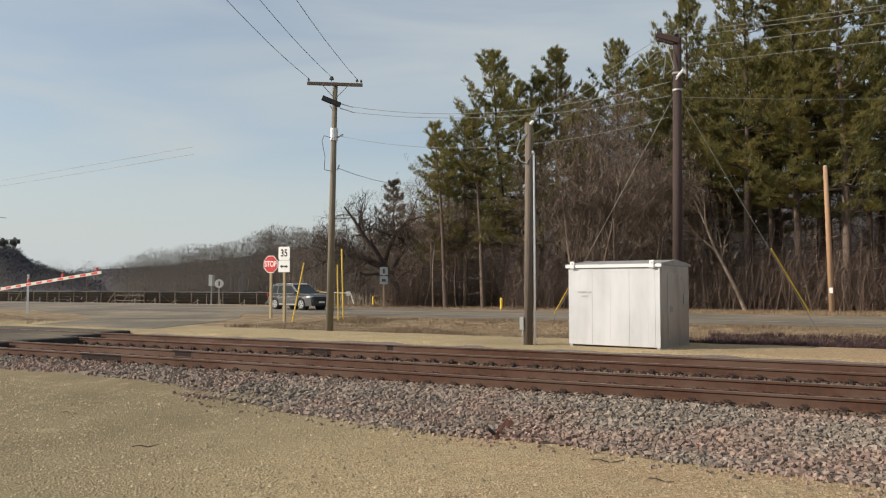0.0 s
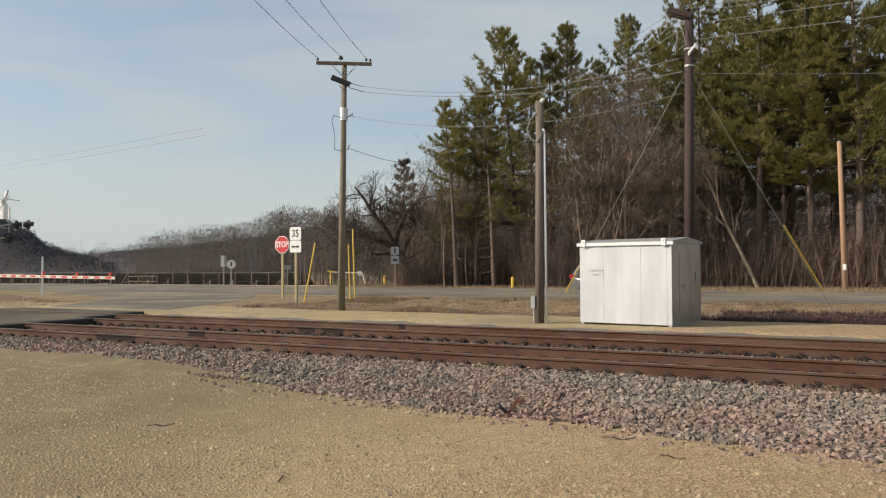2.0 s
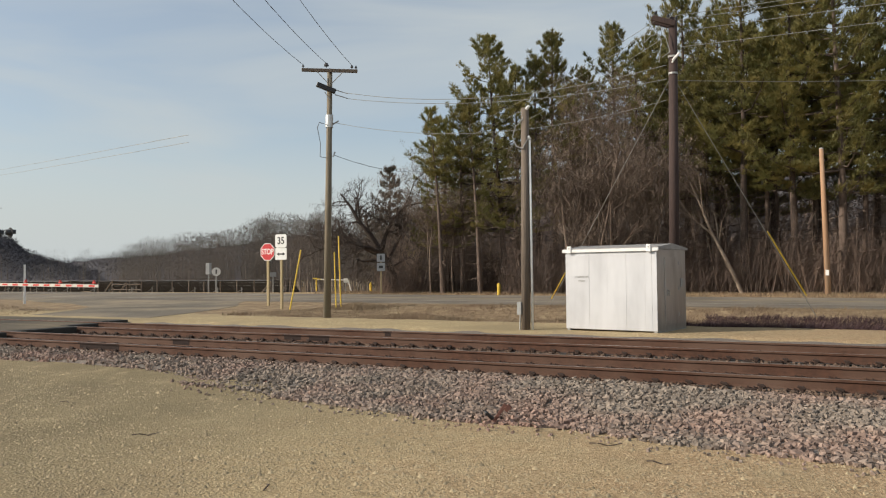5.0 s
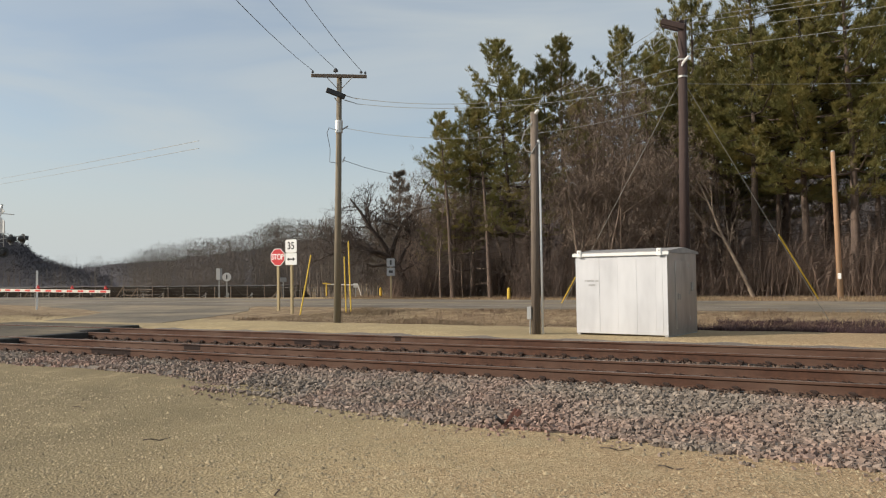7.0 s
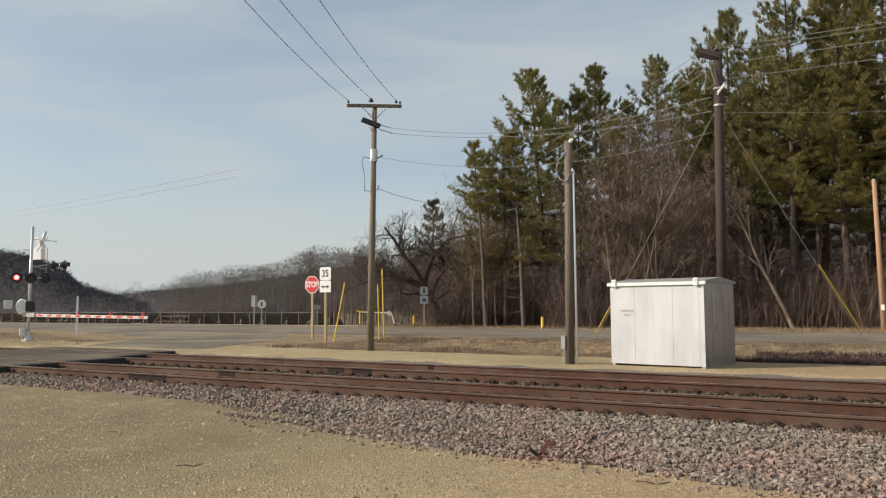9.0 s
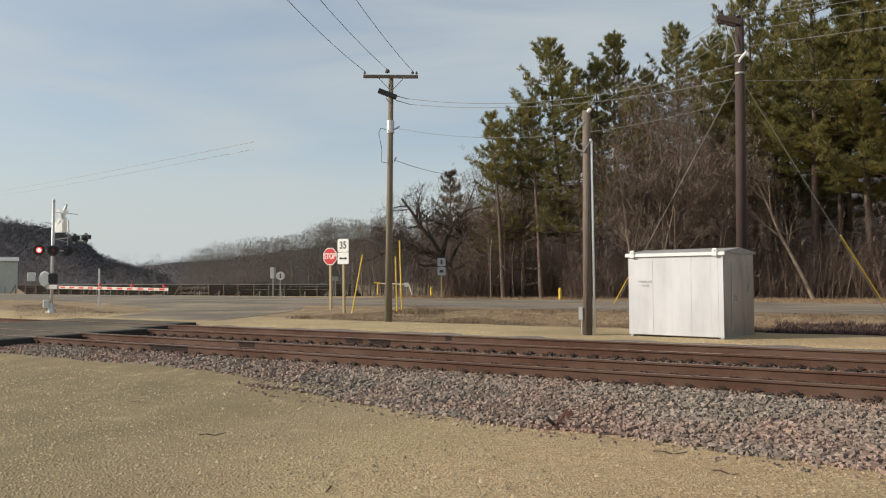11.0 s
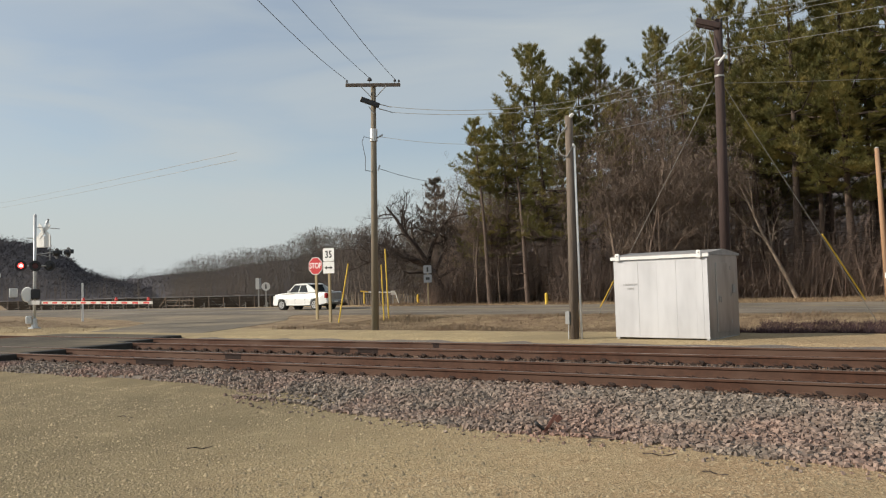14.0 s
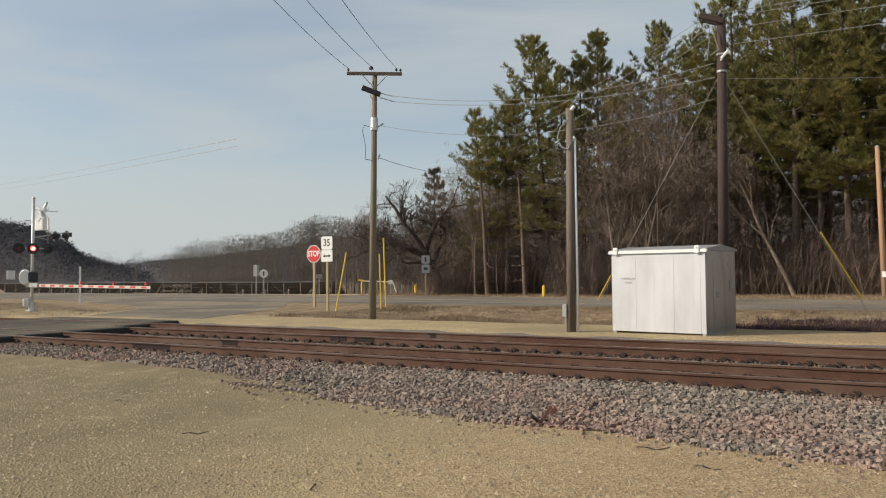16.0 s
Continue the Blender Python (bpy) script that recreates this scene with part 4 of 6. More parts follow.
for a, b, r, m, nm in (((0, 0, 0), (0, 0, 1.25), 0.07, M_YELLOW, "gate_post"), ((0, 0, 1.1), (3.0, 0, 1.0), 0.05, M_SIGN, "bar"), ((3.0, 0, 1.0), (3.3, 0, 0), 0.05, M_SIGN, "leg"), ((-0.35, 0, 1.2), (0.4, 0, 1.1), 0.06, M_YELLOW, "handle_bar")):
    bm = B()
    tube(bm, a, b, r, seg=8)
    part(nm, bm, m, gate)


# ---- the crossing signal with its gate ----
def crossing_signal():
    ob = thing("crossing_signal", "silver railway crossing mast with red flashers, bell and gate motor", "crossing signal", pose(-41.30, 24.73, 0.45, 0, 0, 0))
    turn = pose(0, 0, 0, 0, 0, face_camera(-41.3, 24.73))
    bm = B()
    tube(bm, (0, 0, 0), (0.06, 0.05, 6.12), 0.085, 0.08, seg=12)
    part("mast", bm, M_SILVER, ob, smooth=True)
    bm = B()
    tube(bm, (0.06, 0.05, 6.12), (0.06, 0.05, 6.22), 0.11, 0.04, seg=12)
    part("mast_cap", bm, M_SILVER, ob)
    bm = B()
    tube(bm, (0, 0, -0.05), (0, 0, 0.10), 0.32, 0.30, seg=8)
    tube(bm, (0, 0, 0.10), (0, 0, 0.55), 0.17, 0.13, seg=10)
    box(bm, (-0.42, -0.20, 0.28), (-0.10, 0.10, 0.72), 0.05, turn)
    part("base_casting", bm, M_SILVER, ob)
    lamps = {}

    def flasher(key, at, yaw, glowing):
        """A round black hood and backboard with a red lens, facing -y in its own space."""
        m = pose(*at, 0, 0, yaw)
        bm = B()
        bmesh.ops.create_cone(bm, cap_ends=True, segments=24, radius1=0.29, radius2=0.29, depth=0.03, matrix=m @ pose(0, 0.03, 0, 90))
        bmesh.ops.create_cone(bm, cap_ends=True, segments=16, radius1=0.18, radius2=0.12, depth=0.20, matrix=m @ pose(0, 0.14, 0, -90))
        p = part("flasher", bm, M_BLACK, ob)
        bm = B()
        seg = 16
        ring = []
        for k in range(seg + 1):
            a = radians(-20 + 220 * k / seg)
            ring.append([bm.verts.new(m @ Vector((rr * math.cos(a), yy, rr * math.sin(a)))) for rr, yy in ((0.185, 0.01), (0.185, -0.28 + 0.10 * abs(math.cos(a))), (0.172, -0.28 + 0.10 * abs(math.cos(a))), (0.172, 0.01))])
        for q, w in zip(ring, ring[1:]):
            for k in range(3):
                bm.faces.new((q[k], q[k + 1], w[k + 1], w[k]))
        part("hood", bm, M_BLACK, p)
        bm = B()
        bmesh.ops.create_cone(bm, cap_ends=True, segments=20, radius1=0.155, radius2=0.145, depth=0.02, matrix=m @ pose(0, -0.01, 0, 90))
        part("lens", bm, M_LENS, p)
        if glowing:
            lit = new("lamp_glow")
            lit.empty_display_size = 0.1
            lit.parent = ob
            bm = B()
            bmesh.ops.create_cone(bm, cap_ends=True, segments=20, radius1=0.125, radius2=0.135, depth=0.012, matrix=pose(0, 0, 0, 90))
            part("lit_disc", bm, M_LIT, lit)
            bm = B()
            bmesh.ops.create_cone(bm, cap_ends=True, segments=16, radius1=0.055, radius2=0.065, depth=0.014, matrix=pose(0, -0.004, 0, 90))
            part("bright_core", bm, M_LIT_CORE, lit)
            lamps[key] = (lit, m)

    yaw = face_camera(-41.3, 24.73)
    u = Vector((math.cos(radians(yaw)), math.sin(radians(yaw)), 0))
    f = Vector((math.sin(radians(yaw)), -math.cos(radians(yaw)), 0))     # towards the camera
    at = lambda s, fw, z: u * s + f * fw + Vector((0, 0, z))
    flasher("left", at(-0.62, 0.16, 3.42), yaw, True)
    flasher("right", at(0.06, 0.16, 3.40), yaw, True)
    bm = B()
    tube(bm, at(-0.66, 0.02, 3.42), at(0.86, 0.02, 3.40), 0.04, seg=8)
    part("lamp_arm", bm, M_GREY, ob)
    flasher("side", at(0.78, 0.04, 3.40), yaw + 160, False)
    flasher("far_a", at(1.15, -0.05, 4.08), yaw + 115, False)
    flasher("far_b", at(1.72, -0.05, 4.12), yaw + 112, False)
    for p, q, r in ((at(0.05, 0, 3.98), at(1.75, -0.02, 4.32), 0.03), (at(1.55, 0, 4.30), at(1.55, 0, 4.0), 0.03), (at(0.78, 0, 3.5), at(0.78, 0, 4.4), 0.025), (at(0.3, 0, 4.0), at(0.75, 0, 3.9), 0.02)):
        bm = B()
        tube(bm, p, q, r, seg=6)
        part("bracket", bm, M_GREY, ob)
    # crossbuck seen edge-on, white panel and bell at the top
    bm = B()
    box(bm, (-0.04, -0.55, 4.40), (0.04, 0.55, 5.02), 0.02, pose(*(u * 0.46), 0, 0, 100))
    part("white_panel", bm, M_WHITE, ob)
    for tilt in (-42, 42):
        bm = B()
        box(bm, (-0.52, -0.02, -0.115), (0.52, 0.02, 0.115), 0.01, pose(*at(0.50, 0.10, 5.30), 0, 0, 12) @ pose(0, 0, 0, 0, tilt, 0))
        part("crossbuck_blade", bm, M_WHITE, ob)
    for p, q, r, m, nm in ((at(-0.35, 0, 4.92), at(0.1, 0, 4.90), 0.025, M_GREY, "stub_arm"), (at(0.05, 0, 5.52), at(1.28, 0.05, 5.42), 0.022, M_SILVER, "stub_arm"),
                           (at(0.62, 0, 5.62), at(0.70, 0.04, 5.90), 0.10, M_SILVER, "bell"), (at(0.70, 0.04, 5.90), at(0.72, 0.05, 5.95), 0.06, M_GREY, "bell_striker")):
        bm = B()
        tube(bm, p, q, r, r * (0.5 if nm == "bell" else 1), seg=12 if nm == "bell" else 6)
        part(nm, bm, m, ob)
    bm = B()
    box(bm, (-0.20, -0.16, -0.24), (0.20, 0.16, 0.24), 0.03, pose(*at(-0.98, 0.0, 1.98), 0, 0, yaw))
    part("relay_box", bm, M_SILVER, ob)
    bm = B()
    bmesh.ops.create_cone(bm, cap_ends=True, segments=18, radius1=0.48, radius2=0.42, depth=0.34, matrix=pose(*at(-0.32, 0.05, 1.86), 0, 0, yaw) @ pose(0, 0, 0, 90) @ Matrix.Diagonal((0.62, 0.88, 1, 1)))
    part("gate_motor", bm, M_WHITE, ob)
    bm = B()
    box(bm, (-0.22, -0.18, -0.30), (0.24, 0.18, 0.26), 0.06, pose(*at(0.06, 0.12, 1.90), 0, 0, yaw))
    part("motor_cover", bm, M_BLACK, ob)
    # the arm, keyed about its pivot
    arm = new("gate_arm")
    arm.empty_display_size = 0.3
    arm.parent = ob
    tagged(arm, "red and white striped wooden gate arm")
    bm = B()
    box(bm, (-0.35, -0.09, -0.11), (0.75, 0.02, 0.11), 0.02)
    part("arm_bracket", bm, M_GREY, arm)
    L = 9.7
    bm = B()
    prism(bm, [(0.7, -0.078), (L, -0.065), (L, 0.065), (0.7, 0.078)], -0.02, 0.02)
    board = part("board", bm, mat("dirty_white_board", (0.62, 0.60, 0.55), (0.48, 0.46, 0.42), 3, 0.6), arm)
    x = 0.95
    while x < L - 0.3:
        bm = B()
        box(bm, (x, -0.024, -0.046), (x + 0.42, 0.024, 0.046), 0.002)
        part("red_band", bm, M_GATE_RED, board)
        x += 0.81
    for x in (4.4, 7.0, 9.4):
        bm = B()
        box(bm, (x - 0.09, -0.05, 0.10), (x + 0.09, 0.05, 0.16), 0.01)
        tube(bm, (x, 0, 0.16), (x, 0, 0.26), 0.06, 0.045, seg=10)
        part("arm_lamp", bm, M_GATE_RED, arm)
    return ob, arm, lamps


SIGNAL, GATE_ARM, LAMPS = crossing_signal()
back_sign("white_post", "plain white marker post beside the road", -47.9, 32.0, 0.55, 2.6, [], M_SIGN, wide=0.13)


# ---- solar field, its fence, and a pale trailer far off ----
def solar_row(x0, x1, y):
    ob = thing("solar_array", "long dark row of solar panels seen from behind", "solar panels", pose((x0 + x1) / 2, y, -0.62, 0, 0, -4), "solar arrays")
    half = (x1 - x0) / 2
    n = int(half * 2 / 4.2)
    w = half * 2 / n
    for i in range(n):
        bm = B()
        box(bm, (-half + i * w + 0.06, -1.5, -0.03), (-half + (i + 1) * w - 0.06, 1.5, 0.03), 0.0, pose(0, 0, 1.20, -36))
        part("panel", bm, M_PANEL, ob)
        bm = B()
        tube(bm, (-half + (i + 0.5) * w, 0, -0.3), (-half + (i + 0.5) * w, 0, 1.16), 0.09, seg=6)
        tube(bm, (-half + (i + 0.5) * w, -0.7, 0.6), (-half + (i + 0.5) * w, 0.3, 1.0), 0.05, seg=5)
        part("support", bm, M_GREY, ob)
    return ob


for x0, x1, y in ((-150, -108, 82), (-107, -66, 80), (-155, -112, 90), (-110, -70, 88)):
    solar_row(x0, x1, y)


def fence():
    ob = thing("field_fence", "wire field fence on grey wooden posts", "fence", pose(0, 0, 0))
    rng = random.Random(8)
    pts = []
    for i in range(42):
        x = -132 + i * 2.4
        y = 70 + 0.09 * (x + 60) + rng.uniform(-0.1, 0.1)
        pts.append((x, y))
        bm = B()
        h = rng.uniform(1.7, 2.0) - 0.75
        tube(bm, (x, y, -0.6), (x + rng.uniform(-0.06, 0.06), y, 0.5 + h), 0.07, 0.06, seg=6)
        part("post", bm, M_POLE_GREY, ob)
        if i in (6, 13, 20, 21, 30):
            bm = B()
            tube(bm, (x, y, 0.45 + h), (x - 2.0, y, -0.4), 0.10, seg=5)
            part("brace", bm, M_POLE_GREY, ob)
    for z in (0.15, 0.55, 0.95, 1.30):
        bm = B()
        for a, b in zip(pts, pts[1:]):
            tube(bm, (*a, z), (*b, z), 0.006, seg=4, caps=False)
        part("strand", bm, M_WIRE, ob)
    bm = B()
    tube(bm, (*pts[20], 0.5), (*pts[22], 0.5), 0.05, seg=5)
    tube(bm, (*pts[20], 1.15), (*pts[22], 1.15), 0.05, seg=5)
    part("rail", bm, M_POLE_GREY, ob)


fence()
shed = thing("metal_shed", "pale grey-green metal shed behind the solar field", "shed", pose(-130.6, 72.3, 0.3, 0, 0, 61))
bm = B()
box(bm, (-9.0, -3.0, 0), (0.0, 3.0, 5.2), 0.1)
part("wall", bm, mat("pale_green_sheet", (0.50, 0.53, 0.47), (0.42, 0.45, 0.40), 1.2, 0.6), shed)
bm = B()
prism(bm, [(-3.3, 5.2), (3.3, 5.2), (0, 5.9)], -9.2, 0.2, pose(0, 0, 0, 0, 0, -90))
part("roof", bm, M_GREY, shed)


# ---- litter at the foot of the ballast ----
junk = thing("rusty_spike_plate", "bent rusty steel plate stuck upright in the ballast", "scrap metal", pose(-4.85, 10.50, 0.06, 12, 34, 20) @ Matrix.Scale(0.72, 4))
bm = B()
box(bm, (-0.03, -0.012, -0.05), (0.04, 0.012, 0.42), 0.008)
box(bm, (-0.05, -0.02, 0.30), (0.06, 0.015, 0.46), 0.012, pose(0, 0, 0, 0, 12, 0))
part("bar", bm, mat("red_rust", (0.15, 0.065, 0.05), (0.09, 0.042, 0.036), 14, 0.9), junk)
bm = B()
box(bm, (-0.20, -0.05, -0.03), (0.10, 0.05, 0.03), 0.02, pose(-0.10, 0.02, 0.0, 0, 20, 40))
part("foot", bm, M_TRIM, junk)
for x, y, a, n, m in ((-4.35, 10.32, -18, 0.65, M_BARK_DARK), (-10.6, 12.0, 14, 0.95, mat("old_red_cord", (0.30, 0.14, 0.11), (0.22, 0.10, 0.08), 9, 0.9)), (-3.2, 9.8, 8, 0.4, M_BARK_DARK), (-2.3, 9.2, -25, 0.3, M_BARK_DARK), (-9.0, 7.6, 35, 0.35, M_BARK_DARK), (-5.6, 6.4, -40, 0.22, M_BARK_DARK), (-12.5, 9.0, 10, 0.4, M_BARK_DARK)):
    bm = B()
    z = 0.10 if y > 10.2 else 0.015
    pts = [Vector((t * n, 0.05 * math.sin(t * 5 + x), z + 0.02 * math.sin(t * 7))) for t in (0, 0.3, 0.6, 1.0)]
    for p, q in zip(pts, pts[1:]):
        tube(bm, p, q, 0.009, 0.006, seg=5)
    o = part("fallen_stick", bm, m)
    o.matrix_basis = pose(x, y, 0.0, 0, 0, a)
    tagged(o, "thin dead stick lying on the stones", "stick", "fallen sticks")


# ---- small pale buildings glimpsed through the trees ----
def on_plan(az, dist):
    """A plan point at an azimuth (degrees left of +y) and a distance from the lot."""
    return -dist * math.sin(radians(az)), dist * math.cos(radians(az))


def cottage(x, y, z, turn, w, d, h, label):
    ob = thing("cottage", label, "house", pose(x, y, z, 0, 0, turn), "houses in the woods")
    bm = B()
    box(bm, (-w / 2, -d / 2, 0), (w / 2, d / 2, h), 0.02)
    wall = part("wall", bm, M_HOUSE, ob)
    bm = B()
    prism(bm, [(-w / 2 - 0.3, h), (w / 2 + 0.3, h), (0, h + w * 0.22)], -d / 2 - 0.3, d / 2 + 0.3)
    part("roof", bm, M_ALU_ROOF, ob)
    for a in (-0.25, 0.25):
        bm = B()
        box(bm, (a * w - 0.4, -d / 2 - 0.03, h * 0.4), (a * w + 0.4, -d / 2 + 0.02, h * 0.8), 0.01)
        part("window", bm, M_GLASS, wall)
    return ob


cottage(*on_plan(9.6, 96), 1.6, 6, 6.0, 7.0, 2.9, "pale house half hidden by the trees")
cottage(*on_plan(30.4, 88), 0.4, 20, 3.6, 3.0, 1.6, "small pale cabin beyond the oak")
# ---- vehicles ----
def arch(cx, r, n=7):
    """A wheel arch along a sill, from front to rear."""
    return [(cx + r * math.cos(math.pi * k / n), 0.36 + r * math.sin(math.pi * k / n)) for k in range(n + 1)]


def wheel(parent, x, y, r=0.385, w=0.24):
    tyre = B()
    bmesh.ops.create_cone(tyre, cap_ends=True, segments=24, radius1=r, radius2=r, depth=w, matrix=pose(x, y, r, 90))
    bmesh.ops.bevel(tyre, geom=[e for e in tyre.edges if len(e.link_faces) == 2 and any(len(f.verts) > 4 for f in e.link_faces)], offset=0.035, segments=2, affect="EDGES")
    t = part("wheel", tyre, M_TYRE, parent)
    s = 1 if y > 0 else -1
    rim = B()
    bmesh.ops.create_cone(rim, cap_ends=True, segments=20, radius1=r * 0.68, radius2=r * 0.68, depth=0.02, matrix=pose(x, y + s * (w / 2 + 0.002), r, 90))
    part("rim", rim, M_RIM, t)
    gaps = B()
    for k in range(5):
        a = 2 * math.pi * k / 5
        bmesh.ops.create_cone(gaps, cap_ends=True, segments=8, radius1=r * 0.15, radius2=r * 0.15, depth=0.012, matrix=pose(x + math.cos(a) * r * 0.42, y + s * (w / 2 + 0.010), r + math.sin(a) * r * 0.42, 90))
    bmesh.ops.create_cone(gaps, cap_ends=True, segments=10, radius1=r * 0.10, radius2=r * 0.08, depth=0.03, matrix=pose(x, y + s * (w / 2 + 0.012), r, 90))
    part("spoke_gap", gaps, M_TRIM, t)
    return t


def quad(bm, pts, thick=0.012):
    """A thin pane through four corners, set proud along its normal."""
    p = [Vector(q) for q in pts]
    n = (p[1] - p[0]).cross(p[2] - p[0]).normalized()
    a = [bm.verts.new(q + n * thick) for q in p]
    b = [bm.verts.new(q - n * 0.01) for q in p]
    bm.faces.new(a)
    bm.faces.new(b[::-1])
    k = len(p)
    for i in range(k):
        bm.faces.new((a[i], b[i], b[(i + 1) % k], a[(i + 1) % k]))
    bmesh.ops.recalc_face_normals(bm, faces=bm.faces)
    return bm


def vehicle(name, label, paint, outline, W, belt, roof, xs_belt, xs_roof, hw_roof, wheels, cuts, tails, lamps, sill=M_TRIM):
    """A car in its own space: x forward, z up. outline: the side of the lower body; cuts: pillars along the side glass."""
    ob = thing(name, label, "car")
    hw = W / 2
    bm = B()
    prism(bm, outline, -hw, hw)
    es = [e for e in bm.edges if abs(e.verts[0].co.y - e.verts[1].co.y) < 1e-4 and min(v.co.z for v in e.verts) > 0.5]
    bmesh.ops.bevel(bm, geom=es, offset=0.07, segments=3, affect="EDGES")
    for v in bm.verts:
        end = max(0.0, abs(v.co.x) - max(abs(p[0]) for p in outline) * 0.72)
        v.co.y *= 1 - 0.05 * max(0, v.co.z - 0.75) / 0.4 - 0.22 * end * end
    body = part("body", bm, paint, ob, smooth=False)
    (b0, b1), (r0, r1) = xs_belt, xs_roof
    hb = hw * 0.93
    bm = B()
    lo = [bm.verts.new((x, y, belt - 0.03)) for x, y in ((b0, -hb), (b1, -hb), (b1, hb), (b0, hb))]
    hi = [bm.verts.new((x, y, roof - 0.04)) for x, y in ((r0, -hw_roof), (r1, -hw_roof), (r1, hw_roof), (r0, hw_roof))]
    bm.faces.new(hi), bm.faces.new(lo[::-1])
    for i in range(4):
        bm.faces.new((lo[i], lo[(i + 1) % 4], hi[(i + 1) % 4], hi[i]))
    bmesh.ops.recalc_face_normals(bm, faces=bm.faces)
    bmesh.ops.bevel(bm, geom=[e for e in bm.edges], offset=0.03, segments=2, affect="EDGES")
    cabin = part("cabin", bm, paint, ob)
    bm = B()
    prism(bm, [(r0 - 0.08, roof - 0.05), (r0 + 0.1, roof + 0.0), ((r0 + r1) / 2, roof + 0.02), (r1 - 0.15, roof), (r1 + 0.10, roof - 0.06)], -hw_roof + 0.02, hw_roof - 0.02)
    bmesh.ops.bevel(bm, geom=list(bm.edges), offset=0.02, segments=2, affect="EDGES")
    part("roof", bm, paint, ob)

    def on_side(u, v, s):
        """A point of the side glass: u from rear to front, v from belt to roof."""
        x = (b0 + (b1 - b0) * u) * (1 - v) + (r0 + (r1 - r0) * u) * v
        y = s * (hb * (1 - v) + hw_roof * v)
        return (x, y, (belt - 0.03) * (1 - v) + (roof - 0.04) * v)
    for s in (-1, 1):
        for a, b in cuts:
            c = [on_side(a, 0.10, s), on_side(b, 0.10, s), on_side(b, 0.90, s), on_side(a, 0.90, s)]
            part("side_window", quad(B(), c if s < 0 else c[::-1]), M_GLASS, cabin)
        bm = B()
        box(bm, (b1 - 0.42, s * hb - (0.22 if s < 0 else 0), belt + 0.02), (b1 - 0.30, s * hb + (0.22 if s > 0 else 0), belt + 0.17), 0.03)
        part("mirror", bm, paint, ob)
        for x in ((b0 + b1) / 2 - 0.55, (b0 + b1) / 2 + 0.45):
            bm = B()
            box(bm, (x, s * hw * 0.975 - 0.02, belt - 0.16), (x + 0.20, s * hw * 0.975 + 0.02, belt - 0.12), 0.008)
            part("door_handle", bm, M_RIM if paint is M_CAR_GREY else M_CAR_WHITE, ob)
        for x in ((b0 + b1) / 2 - 0.75, (b0 + b1) / 2 + 0.25, (b0 + b1) / 2 + 1.15):
            bm = B()
            box(bm, (x, s * (hw + 0.001) - 0.004, 0.42), (x + 0.012, s * (hw + 0.001) + 0.004, belt - 0.08))
            part("door_seam", bm, M_TRIM, ob)
        bm = B()
        box(bm, (-0.96, s * (hw - 0.02) - 0.03, 0.33), (0.94, s * (hw - 0.02) + 0.03, 0.42), 0.015)
        part("sill_trim", bm, sill, ob)
        for x in wheels:
            wheel(ob, x, s * (hw - 0.12))
            bm = B()
            bmesh.ops.create_cone(bm, cap_ends=True, segments=20, radius1=0.43, radius2=0.43, depth=0.30, matrix=pose(x, s * (hw - 0.22), 0.38, 90))
            part("wheel_well", bm, M_TRIM, ob)
        x, z0, z1 = lamps
        bm = B()
        box(bm, (x - 0.42, s * (hw * 0.78) - 0.22, z0), (x, s * (hw * 0.78) + 0.13, z1), 0.04)
        part("headlamp", bm, M_LAMP, ob)
        x, z0, z1 = tails
        bm = B()
        box(bm, (x, s * (hw * 0.88) - 0.10, z0), (x + 0.22, s * (hw * 0.88) + 0.10, z1), 0.02)
        part("tail_lamp", bm, M_TAIL, ob)
    f = lambda v, y: ((b1 * (1 - v) + r1 * v), y * (hb * (1 - v) + hw_roof * v), (belt - 0.03) * (1 - v) + (roof - 0.04) * v)
    part("windscreen", quad(B(), [f(0.06, -0.90), f(0.06, 0.90), f(0.92, 0.90), f(0.92, -0.90)]), M_GLASS, cabin)
    g = lambda v, y: ((b0 * (1 - v) + r0 * v), y * (hb * (1 - v) + hw_roof * v), (belt - 0.03) * (1 - v) + (roof - 0.04) * v)
    part("rear_window", quad(B(), [g(0.15, 0.86), g(0.15, -0.86), g(0.90, -0.86), g(0.90, 0.86)]), M_GLASS, cabin)
    return ob, hw


